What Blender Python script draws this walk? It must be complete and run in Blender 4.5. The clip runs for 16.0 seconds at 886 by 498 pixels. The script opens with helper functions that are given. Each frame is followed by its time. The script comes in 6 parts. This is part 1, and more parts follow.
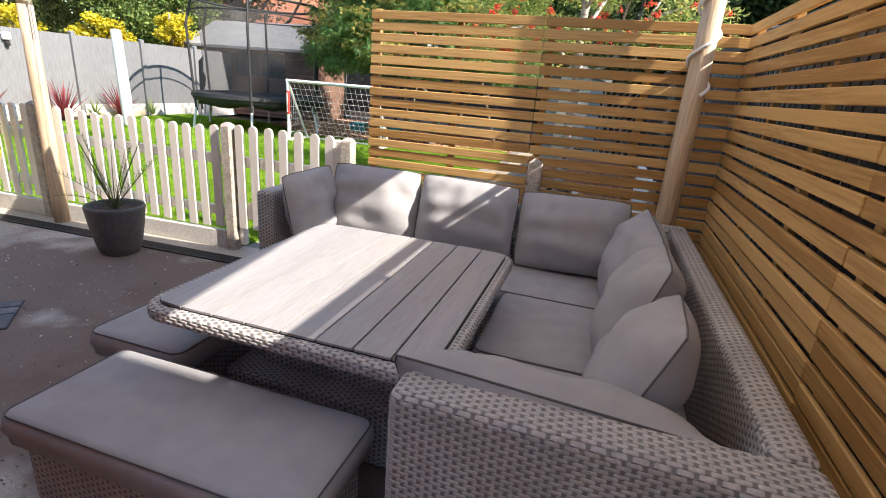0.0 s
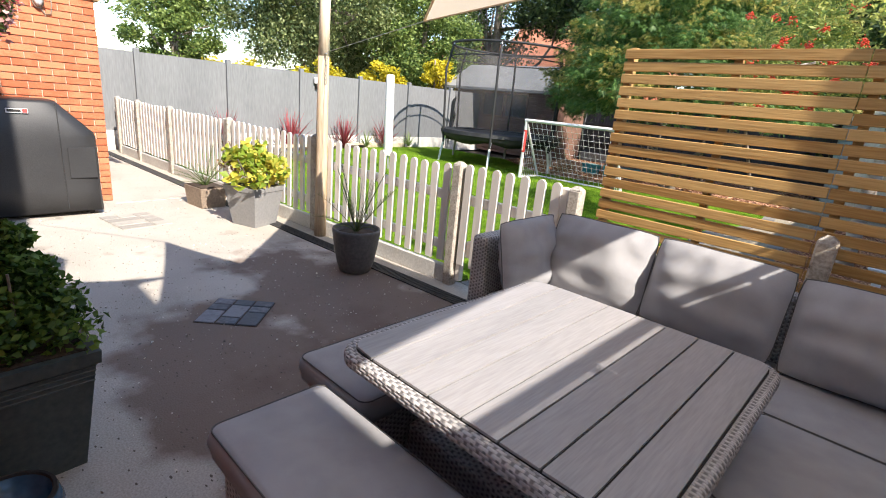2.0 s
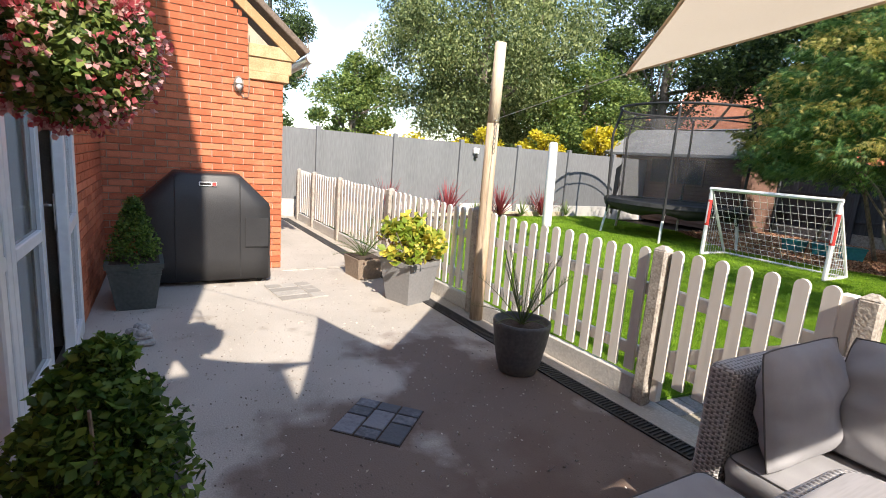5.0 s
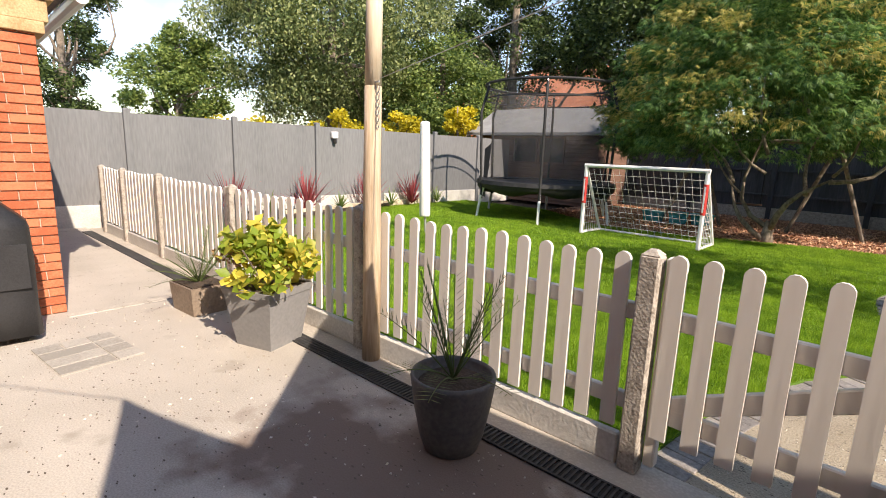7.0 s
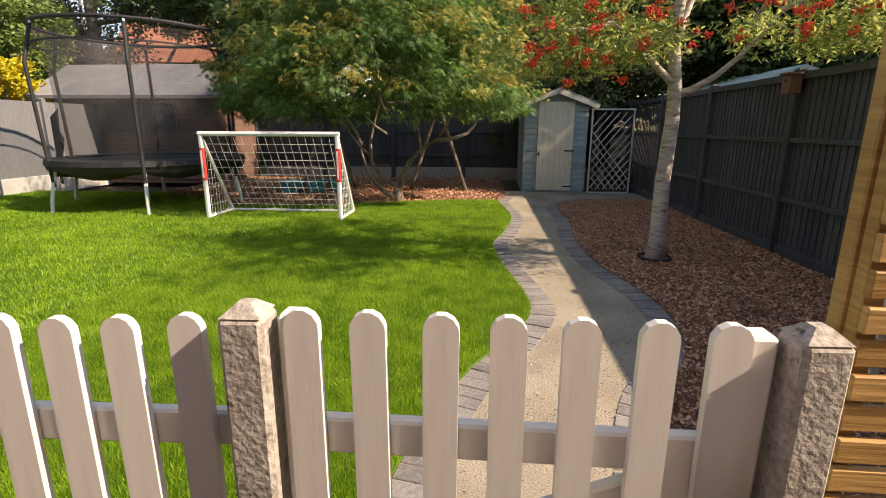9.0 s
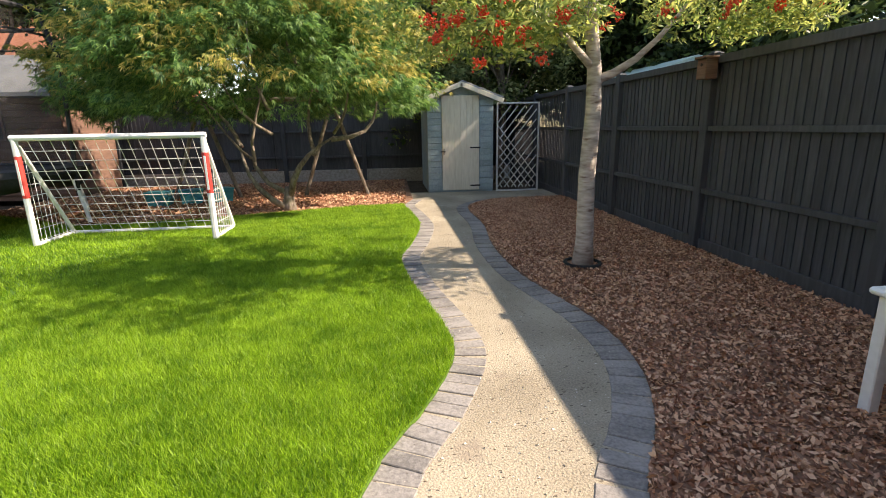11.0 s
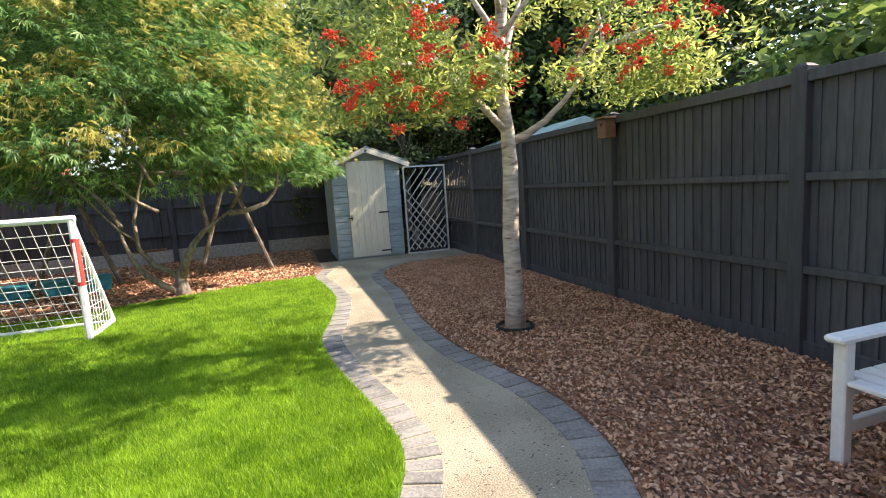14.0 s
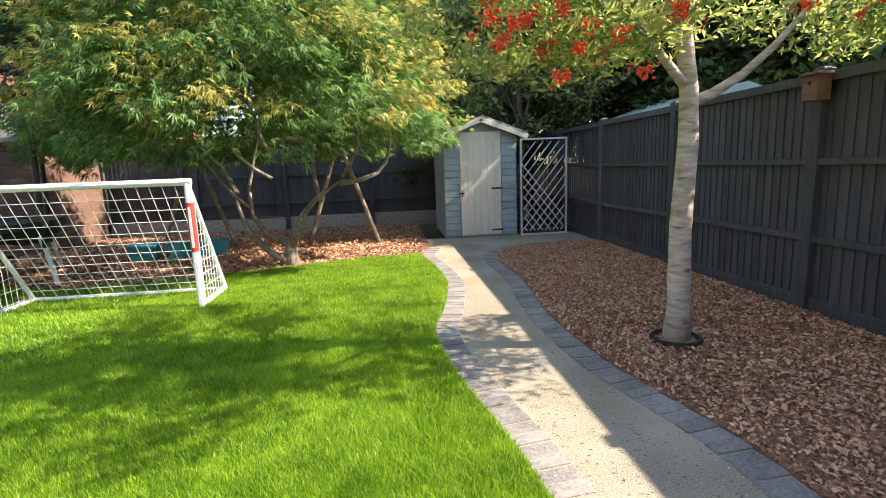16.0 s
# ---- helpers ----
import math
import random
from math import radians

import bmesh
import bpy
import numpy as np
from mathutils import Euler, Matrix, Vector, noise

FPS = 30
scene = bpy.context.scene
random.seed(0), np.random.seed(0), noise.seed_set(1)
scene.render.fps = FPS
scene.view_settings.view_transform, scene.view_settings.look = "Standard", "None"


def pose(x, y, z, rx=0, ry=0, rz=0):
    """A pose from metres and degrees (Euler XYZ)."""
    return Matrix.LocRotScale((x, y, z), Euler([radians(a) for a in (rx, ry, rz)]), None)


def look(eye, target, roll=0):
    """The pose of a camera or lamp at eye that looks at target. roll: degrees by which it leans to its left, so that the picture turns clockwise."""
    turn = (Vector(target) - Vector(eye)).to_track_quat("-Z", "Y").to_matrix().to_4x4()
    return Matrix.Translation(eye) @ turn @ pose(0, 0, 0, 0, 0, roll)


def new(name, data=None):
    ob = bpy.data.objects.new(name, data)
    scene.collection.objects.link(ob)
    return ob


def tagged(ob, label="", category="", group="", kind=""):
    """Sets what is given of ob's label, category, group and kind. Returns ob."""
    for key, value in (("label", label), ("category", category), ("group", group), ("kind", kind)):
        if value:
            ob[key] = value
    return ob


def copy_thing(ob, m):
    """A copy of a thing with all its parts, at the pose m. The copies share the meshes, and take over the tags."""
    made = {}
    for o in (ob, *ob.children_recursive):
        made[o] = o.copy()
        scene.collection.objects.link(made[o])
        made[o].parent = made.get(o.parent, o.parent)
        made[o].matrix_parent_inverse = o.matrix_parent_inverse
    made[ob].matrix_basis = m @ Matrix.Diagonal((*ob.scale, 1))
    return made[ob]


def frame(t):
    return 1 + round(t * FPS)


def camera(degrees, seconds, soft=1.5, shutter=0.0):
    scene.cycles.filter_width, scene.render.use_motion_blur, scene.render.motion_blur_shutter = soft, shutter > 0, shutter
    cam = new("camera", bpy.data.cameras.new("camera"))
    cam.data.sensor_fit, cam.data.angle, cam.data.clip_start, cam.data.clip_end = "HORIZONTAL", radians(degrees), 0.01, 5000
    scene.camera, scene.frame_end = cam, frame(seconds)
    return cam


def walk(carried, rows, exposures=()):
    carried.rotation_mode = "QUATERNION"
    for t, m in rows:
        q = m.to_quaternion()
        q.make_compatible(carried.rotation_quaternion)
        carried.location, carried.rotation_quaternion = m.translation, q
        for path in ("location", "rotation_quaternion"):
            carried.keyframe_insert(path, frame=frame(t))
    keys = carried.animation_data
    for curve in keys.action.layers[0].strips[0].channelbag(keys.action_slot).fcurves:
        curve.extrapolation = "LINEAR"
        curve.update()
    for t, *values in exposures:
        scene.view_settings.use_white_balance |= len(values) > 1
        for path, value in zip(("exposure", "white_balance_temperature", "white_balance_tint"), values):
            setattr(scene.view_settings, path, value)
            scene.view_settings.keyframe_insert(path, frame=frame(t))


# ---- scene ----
cam = camera(84.0, 16.0, soft=1.0)
PATH = [
    (0, (0.037, 0.132, 1.517), (-0.503, 1.951, 0.883), 4.6),
    (0.5, (0.031, 0.114, 1.518), (-0.701, 1.867, 0.891), 4.3),
    (1, (0.013, 0.14, 1.533), (-0.925, 1.806, 0.947), 4.3),
    (1.5, (-0.083, 0.28, 1.534), (-1.185, 1.854, 0.979), 5.4),
    (2, (-0.127, 0.421, 1.549), (-1.427, 1.83, 0.979), 5.5),
    (2.5, (-0.119, 0.593, 1.56), (-1.581, 1.833, 0.991), 6.7),
    (3, (-0.134, 0.695, 1.561), (-1.698, 1.813, 1.01), 6.6),
    (3.5, (-0.185, 0.748, 1.56), (-1.827, 1.786, 1.087), 5.8),
    (4, (-0.361, 0.742, 1.548), (-2.071, 1.709, 1.171), 5.1),
    (4.2, (-0.445, 0.731, 1.553), (-2.166, 1.683, 1.187), 4.6),
    (6.3, (-1.638, 0.938, 1.499), (-3.228, 2.097, 1.138), 2.0),
    (6.5, (-1.756, 1.005, 1.494), (-3.281, 2.249, 1.135), 2.2),
    (7, (-2.05, 1.323, 1.478), (-3.42, 2.728, 1.092), 2.1),
    (7.5, (-2.286, 1.58, 1.46), (-3.327, 3.235, 1.041), 1.2),
    (8, (-2.412, 1.853, 1.454), (-3.091, 3.684, 1.025), -0.6),
    (8.5, (-2.415, 2.278, 1.431), (-2.899, 4.164, 0.973), -0.9),
    (9, (-2.402, 2.612, 1.432), (-2.567, 4.547, 0.953), 0.2),
    (9.5, (-2.367, 2.909, 1.424), (-2.353, 4.851, 0.952), -1.0),
    (9.7, (-2.355, 3.01, 1.424), (-2.328, 4.954, 0.958), -0.8),
    (11.8, (-2.427, 3.705, 1.351), (-2.084, 5.608, 0.837), -2.4),
    (12, (-2.457, 3.714, 1.392), (-2.085, 5.609, 0.87), -2.9),
    (12.5, (-2.465, 3.722, 1.411), (-2.063, 5.619, 0.922), -4.8),
    (13, (-2.434, 3.748, 1.422), (-2.038, 5.654, 0.96), -5.5),
    (13.5, (-2.449, 3.781, 1.436), (-1.944, 5.698, 1.17), -4.7),
    (14, (-2.483, 3.918, 1.427), (-1.894, 5.811, 1.166), -3.9),
    (14.5, (-2.507, 4.104, 1.417), (-1.98, 6.01, 1.117), -3.3),
    (15, (-2.607, 4.388, 1.397), (-2.184, 6.314, 1.063), -2.4),
    (15.5, (-2.667, 4.57, 1.404), (-2.259, 6.499, 1.067), -2.6),
    (16, (-2.61, 4.741, 1.389), (-2.406, 6.703, 1.057), -2.2),
]
walk(cam, [(t, look(eye, target, roll)) for t, eye, target, roll in PATH], [(0, 1.6, 7000, 12), (2, 1.35, 6900, 11), (4.2, 1.15, 7000, 12), (6.3, 0.93, 7200, 13), (8, 0.9, 8400, 19), (9.7, 0.95, 8600, 18), (12, 1.75, 7700, 12), (16, 1.8, 7600, 12)])

# ---- world and light ----
SUN_WAY = Vector((-1.25, 0.2, -1.0)).normalized()
world = bpy.data.worlds.new("sky")
scene.world = world
world.use_nodes = True
wn = world.node_tree
sky = wn.nodes.new("ShaderNodeTexSky")
sky.sky_type = "NISHITA"
sky.sun_disc = False
sky.sun_elevation = math.asin(-SUN_WAY.z)
sky.sun_rotation = math.atan2(-SUN_WAY.x, -SUN_WAY.y)
sky.dust_density = 0.15
sky.ozone_density = 2.0
# thin broken cloud over the blue
tc = wn.nodes.new("ShaderNodeTexCoord")
cl = wn.nodes.new("ShaderNodeTexNoise")
cl.inputs["Scale"].default_value = 4.0
cl.inputs["Detail"].default_value = 6.0
clr = wn.nodes.new("ShaderNodeValToRGB")
clr.color_ramp.elements[0].position, clr.color_ramp.elements[1].position = 0.55, 0.8
cmix = wn.nodes.new("ShaderNodeMix")
cmix.data_type = "RGBA"
cmix.inputs[7].default_value = (5.8, 6.0, 6.4, 1)
wn.links.new(tc.outputs["Generated"], cl.inputs["Vector"])
wn.links.new(cl.outputs["Fac"], clr.inputs["Fac"])
wn.links.new(clr.outputs["Color"], cmix.inputs[0])
wn.links.new(sky.outputs["Color"], cmix.inputs[6])
wn.links.new(cmix.outputs[2], wn.nodes["Background"].inputs["Color"])
wn.nodes["Background"].inputs["Strength"].default_value = 0.15
sun_data = bpy.data.lights.new("sun", "SUN")
sun_data.energy = 4.0
sun_data.angle = radians(0.55)
sun_data.color = (1.0, 0.95, 0.88)
sun = new("sun", sun_data)
sun.matrix_world = look(Vector((0, 0, 20)) - SUN_WAY * 10, Vector((0, 0, 20)))


# ---- mesh building ----
class Mesh:
    """Collects vertices and faces for one mesh."""

    def __init__(self):
        self.v, self.f = [], []

    def add(self, verts, faces, m=None):
        n = len(self.v)
        self.v += [tuple(m @ Vector(p)) for p in verts] if m is not None else [tuple(p) for p in verts]
        self.f += [tuple(i + n for i in f) for f in faces]
        return self

    def box(self, x0, y0, z0, x1, y1, z1, c=0.0, m=None):
        """A box with its edges chamfered by c."""
        if c <= 0:
            vs = [(x, y, z) for z in (z0, z1) for y in (y0, y1) for x in (x0, x1)]
            return self.add(vs, [(0, 2, 3, 1), (4, 5, 7, 6), (0, 1, 5, 4), (2, 6, 7, 3), (0, 4, 6, 2), (1, 3, 7, 5)], m)
        c = min(c, (x1 - x0) * 0.45, (y1 - y0) * 0.45, (z1 - z0) * 0.45)
        lo, hi = (x0, y0, z0), (x1, y1, z1)
        vs, idx = [], {}
        for k in range(8):
            s = [(k >> a) & 1 for a in range(3)]
            for a in range(3):
                p = [(hi[b] if s[b] else lo[b]) + (0 if b == a else (-c if s[b] else c)) for b in range(3)]
                idx[k, a] = len(vs)
                vs.append(p)
        fs = []
        for a in range(3):
            b, d = (a + 1) % 3, (a + 2) % 3
            for side in (0, 1):
                ks = [side << a | u << b | w << d for u, w in ((0, 0), (1, 0), (1, 1), (0, 1))]
                q = [idx[k, a] for k in ks]
                fs.append(q if side else q[::-1])
            for u in (0, 1):
                for w in (0, 1):
                    k0, k1 = u << b | w << d, 1 << a | u << b | w << d
                    q = [idx[k0, b], idx[k0, d], idx[k1, d], idx[k1, b]]
                    fs.append(q if u != w else q[::-1])
        for k in range(8):
            q = [idx[k, 0], idx[k, 1], idx[k, 2]]
            fs.append(q if bin(k).count("1") % 2 else q[::-1])
        return self.add(vs, fs, m)

    def tube(self, pts, radii, n=8, cap=True):
        """A round tube along points, with a radius for each."""
        pts = [Vector(p) for p in pts]
        if not hasattr(radii, "__len__"):
            radii = [radii] * len(pts)
        rings, side = [], None
        base = len(self.v)
        for i, p in enumerate(pts):
            d = (pts[min(i + 1, len(pts) - 1)] - pts[max(i - 1, 0)]).normalized()
            if side is None:
                side = d.cross(Vector((0.3, 0.9, 0.1)) if abs(d.z) > 0.9 else Vector((0, 0, 1))).normalized()
            else:
                side = (side - d * side.dot(d)).normalized()
            up = d.cross(side)
            for k in range(n):
                a = 2 * math.pi * k / n
                self.v.append(tuple(p + (side * math.cos(a) + up * math.sin(a)) * radii[i]))
        for i in range(len(pts) - 1):
            for k in range(n):
                a, b = base + i * n + k, base + i * n + (k + 1) % n
                self.f.append((a, b, b + n, a + n))
        if cap:
            self.f.append(tuple(base + k for k in range(n))[::-1])
            self.f.append(tuple(base + (len(pts) - 1) * n + k for k in range(n)))
        return self

    def lathe(self, prof, n=24, m=None, cap=True):
        """A solid of revolution about z from (radius, height) pairs."""
        vs = [(r * math.cos(2 * math.pi * k / n), r * math.sin(2 * math.pi * k / n), z) for r, z in prof for k in range(n)]
        fs = [(i * n + k, i * n + (k + 1) % n, (i + 1) * n + (k + 1) % n, (i + 1) * n + k) for i in range(len(prof) - 1) for k in range(n)]
        if cap:
            fs.append(tuple(range(n))[::-1])
            fs.append(tuple((len(prof) - 1) * n + k for k in range(n)))
        return self.add(vs, fs, m)

    def frustum(self, a0, b0, a1, b1, z0, z1, m=None):
        """A square tapering block: half sizes a, b at the bottom and at the top."""
        vs = [(-a0, -b0, z0), (a0, -b0, z0), (a0, b0, z0), (-a0, b0, z0), (-a1, -b1, z1), (a1, -b1, z1), (a1, b1, z1), (-a1, b1, z1)]
        return self.add(vs, [(3, 2, 1, 0), (4, 5, 6, 7), (0, 1, 5, 4), (1, 2, 6, 5), (2, 3, 7, 6), (3, 0, 4, 7)], m)

    def data(self, name, mat, smooth=False):
        me = bpy.data.meshes.new(name)
        me.from_pydata(self.v, [], self.f)
        me.materials.append(mat)
        if smooth:
            me.polygons.foreach_set("use_smooth", [True] * len(me.polygons))
        me.update()
        return me


def empty(name, x=0, y=0, z=0, rz=0):
    ob = new(name)
    ob.matrix_basis = pose(x, y, z, 0, 0, rz)
    ob.empty_display_size = 0.1
    return ob


def part(name, me, mat, parent=None, label="", smooth=False, m=None):
    """Links a mesh as one object under a thing."""
    data = me.data(name, mat, smooth) if isinstance(me, Mesh) else me
    ob = new(name, data)
    if parent is not None:
        ob.parent = parent
    if m is not None:
        ob.matrix_basis = m
    return tagged(ob, label)


def structure(name, me, mat, label, category):
    return tagged(part(name, me, mat), label, category, kind="structure")


def soften(ob, width=0.01, segments=2):
    b = ob.modifiers.new("edge", "BEVEL")
    b.width, b.segments, b.limit_method = width, segments, "ANGLE"
    return ob


# ---- materials ----
def surface(name, low, high, rough=0.8, grain=30.0, stain=2.0, bump=0.3, stretch=(1, 1, 1), spread=0.0, metal=0.0, object_space=False, islands=0.0, gloss=0.5, dirt=None, dirt_at=0.62, through_light=0.0, detail=4.0):
    """Colour between two tones by grain and stain noise, relief from the grain, and a shift for each piece."""
    m = bpy.data.materials.new(name)
    m.use_nodes = True
    t = m.node_tree
    N, L = t.nodes, t.links
    b = N["Principled BSDF"]
    b.inputs["Roughness"].default_value = rough
    b.inputs["Metallic"].default_value = metal
    b.inputs["Specular IOR Level"].default_value = gloss
    co = N.new("ShaderNodeTexCoord")
    mp = N.new("ShaderNodeMapping")
    mp.inputs["Scale"].default_value = stretch
    if object_space:
        L.new(co.outputs["Object"], mp.inputs["Vector"])
    else:
        ge = N.new("ShaderNodeNewGeometry")
        L.new(ge.outputs["Position"], mp.inputs["Vector"])
    g = N.new("ShaderNodeTexNoise")
    g.inputs["Scale"].default_value, g.inputs["Detail"].default_value = grain, detail
    s = N.new("ShaderNodeTexNoise")
    s.inputs["Scale"].default_value, s.inputs["Detail"].default_value = stain, 3.0
    L.new(mp.outputs[0], g.inputs["Vector"])
    L.new(mp.outputs[0], s.inputs["Vector"])
    add = N.new("ShaderNodeMath")
    add.operation = "MULTIPLY_ADD"
    add.inputs[1].default_value, add.inputs[2].default_value = 0.55, 0.0
    L.new(g.outputs["Fac"], add.inputs[0])
    add2 = N.new("ShaderNodeMath")
    add2.operation = "MULTIPLY_ADD"
    add2.inputs[1].default_value = 0.45
    L.new(s.outputs["Fac"], add2.inputs[0])
    L.new(add.outputs[0], add2.inputs[2])
    last = add2.outputs[0]
    if spread or islands:
        src = N.new("ShaderNodeObjectInfo").outputs["Random"] if spread else N.new("ShaderNodeNewGeometry").outputs["Random Per Island"]
        sp = N.new("ShaderNodeMath")
        sp.operation = "MULTIPLY_ADD"
        sp.inputs[1].default_value = spread or islands
        off = N.new("ShaderNodeMath")
        off.operation = "SUBTRACT"
        off.inputs[1].default_value = 0.5
        L.new(src, off.inputs[0])
        L.new(off.outputs[0], sp.inputs[0])
        L.new(last, sp.inputs[2])
        last = sp.outputs[0]
    r = N.new("ShaderNodeValToRGB")
    r.color_ramp.elements[0].position, r.color_ramp.elements[1].position = 0.36, 0.64
    r.color_ramp.elements[0].color, r.color_ramp.elements[1].color = (*low, 1), (*high, 1)
    L.new(last, r.inputs["Fac"])
    colour = r.outputs["Color"]
    if dirt:
        d = N.new("ShaderNodeTexNoise")
        d.inputs["Scale"].default_value, d.inputs["Detail"].default_value = stain * 2.3, 6.0
        L.new(mp.outputs[0], d.inputs["Vector"])
        dr = N.new("ShaderNodeValToRGB")
        dr.color_ramp.elements[0].position, dr.color_ramp.elements[1].position = dirt_at, dirt_at + 0.12
        L.new(d.outputs["Fac"], dr.inputs["Fac"])
        mx = N.new("ShaderNodeMix")
        mx.data_type = "RGBA"
        mx.inputs[7].default_value = (*dirt, 1)
        L.new(dr.outputs["Color"], mx.inputs[0])
        L.new(colour, mx.inputs[6])
        colour = mx.outputs[2]
    L.new(colour, b.inputs["Base Color"])
    if bump:
        bp = N.new("ShaderNodeBump")
        bp.inputs["Strength"].default_value, bp.inputs["Distance"].default_value = bump, 0.01
        L.new(g.outputs["Fac"], bp.inputs["Height"])
        L.new(bp.outputs["Normal"], b.inputs["Normal"])
    if through_light:
        tr = N.new("ShaderNodeBsdfTranslucent")
        L.new(colour, tr.inputs["Color"])
        ms = N.new("ShaderNodeMixShader")
        ms.inputs[0].default_value = through_light
        L.new(b.outputs[0], ms.inputs[1])
        L.new(tr.outputs[0], ms.inputs[2])
        L.new(ms.outputs[0], N["Material Output"].inputs["Surface"])
    return m


def weave(name, low, high, pitch=0.0085):
    """Flat wicker strands: rows over and under, the shade of the gaps put into the colour."""
    m = surface(name, low, high, rough=0.6, grain=60, stain=5, bump=0.0, object_space=True)
    t = m.node_tree
    N, L = t.nodes, t.links
    b = N["Principled BSDF"]
    co = N.new("ShaderNodeTexCoord")
    sep = N.new("ShaderNodeSeparateXYZ")
    L.new(co.outputs["Object"], sep.inputs[0])

    def node(op, a, c=None, d=None):
        n = N.new("ShaderNodeMath")
        n.operation = op
        for i, v in enumerate((a, c, d)):
            if v is None:
                continue
            if isinstance(v, (int, float)):
                n.inputs[i].default_value = v
            else:
                L.new(v, n.inputs[i])
        return n.outputs[0]

    across = node("ADD", sep.outputs[0], sep.outputs[1])
    geo = N.new("ShaderNodeNewGeometry")
    nz = N.new("ShaderNodeSeparateXYZ")
    L.new(geo.outputs["True Normal"], nz.inputs[0])
    flat = node("GREATER_THAN", node("ABSOLUTE", nz.outputs[2]), 0.7)
    upright = node("SUBTRACT", 1.0, flat)
    u = node("ADD", node("MULTIPLY", across, upright), node("MULTIPLY", sep.outputs[0], flat))
    v = node("ADD", node("MULTIPLY", sep.outputs[2], upright), node("MULTIPLY", sep.outputs[1], flat))
    row = node("DIVIDE", v, pitch)
    odd = node("MULTIPLY", node("MODULO", node("ABSOLUTE", node("FLOOR", row)), 2.0), math.pi)
    over = node("SINE", node("ADD", node("MULTIPLY", u, math.pi / (pitch * 1.9)), odd))
    ridge = node("ABSOLUTE", node("SINE", node("MULTIPLY", row, math.pi)))
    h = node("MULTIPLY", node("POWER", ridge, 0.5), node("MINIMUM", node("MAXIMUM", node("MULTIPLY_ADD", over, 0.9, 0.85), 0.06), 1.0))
    bp = N.new("ShaderNodeBump")
    bp.inputs["Strength"].default_value, bp.inputs["Distance"].default_value = 0.9, 0.004
    L.new(h, bp.inputs["Height"])
    L.new(bp.outputs["Normal"], b.inputs["Normal"])
    # low spots of the weave take a darker colour, as shade between strands
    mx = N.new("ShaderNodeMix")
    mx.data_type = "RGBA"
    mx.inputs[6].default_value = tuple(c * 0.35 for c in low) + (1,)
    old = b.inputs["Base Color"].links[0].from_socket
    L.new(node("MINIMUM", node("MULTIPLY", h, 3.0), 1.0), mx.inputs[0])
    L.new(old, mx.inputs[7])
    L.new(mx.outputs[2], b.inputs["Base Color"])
    return m


def glassy(name, colour=(0.8, 0.85, 0.85), rough=0.02, clear=0.9):
    m = bpy.data.materials.new(name)
    m.use_nodes = True
    b = m.node_tree.nodes["Principled BSDF"]
    b.inputs["Base Color"].default_value = (*colour, 1)
    b.inputs["Roughness"].default_value = rough
    b.inputs["Transmission Weight"].default_value = clear
    return m


def mesh_cloth(name, colour, open_share):
    """Woven see-through netting, too fine to model thread by thread."""
    m = bpy.data.materials.new(name)
    m.use_nodes = True
    N, L = m.node_tree.nodes, m.node_tree.links
    N["Principled BSDF"].inputs["Base Color"].default_value = (*colour, 1)
    tr = N.new("ShaderNodeBsdfTransparent")
    ms = N.new("ShaderNodeMixShader")
    ms.inputs[0].default_value = open_share
    L.new(N["Principled BSDF"].outputs[0], ms.inputs[1])
    L.new(tr.outputs[0], ms.inputs[2])
    L.new(ms.outputs[0], N["Material Output"].inputs["Surface"])
    return m


CONCRETE = surface("patio concrete", (0.37, 0.335, 0.29), (0.56, 0.515, 0.46), 0.9, 110, 1.1, 0.35, dirt=(0.33, 0.29, 0.245), dirt_at=0.62)


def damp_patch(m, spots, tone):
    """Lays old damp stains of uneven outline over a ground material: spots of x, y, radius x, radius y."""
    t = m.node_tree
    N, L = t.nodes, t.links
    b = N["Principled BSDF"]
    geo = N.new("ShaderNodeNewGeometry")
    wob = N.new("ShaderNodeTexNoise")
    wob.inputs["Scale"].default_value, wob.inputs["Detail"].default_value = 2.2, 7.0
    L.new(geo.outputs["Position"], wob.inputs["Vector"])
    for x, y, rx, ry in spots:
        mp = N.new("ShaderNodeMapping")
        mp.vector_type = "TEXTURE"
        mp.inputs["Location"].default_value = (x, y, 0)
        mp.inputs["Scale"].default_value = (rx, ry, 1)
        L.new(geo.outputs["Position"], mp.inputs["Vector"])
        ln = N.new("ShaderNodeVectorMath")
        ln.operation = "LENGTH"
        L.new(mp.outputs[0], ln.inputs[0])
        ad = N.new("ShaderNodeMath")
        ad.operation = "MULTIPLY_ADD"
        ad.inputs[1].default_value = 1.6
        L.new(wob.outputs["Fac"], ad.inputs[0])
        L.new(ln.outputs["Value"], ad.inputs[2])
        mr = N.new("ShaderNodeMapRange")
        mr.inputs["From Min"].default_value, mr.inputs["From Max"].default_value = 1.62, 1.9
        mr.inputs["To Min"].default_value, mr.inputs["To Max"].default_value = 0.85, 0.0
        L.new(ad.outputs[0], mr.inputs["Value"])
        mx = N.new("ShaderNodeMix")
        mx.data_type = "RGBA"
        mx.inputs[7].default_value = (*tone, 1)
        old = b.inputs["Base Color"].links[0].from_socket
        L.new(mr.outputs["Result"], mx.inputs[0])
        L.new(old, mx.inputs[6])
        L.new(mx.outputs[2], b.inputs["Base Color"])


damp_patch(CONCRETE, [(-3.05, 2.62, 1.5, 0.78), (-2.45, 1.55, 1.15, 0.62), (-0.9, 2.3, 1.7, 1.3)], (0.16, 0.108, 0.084))


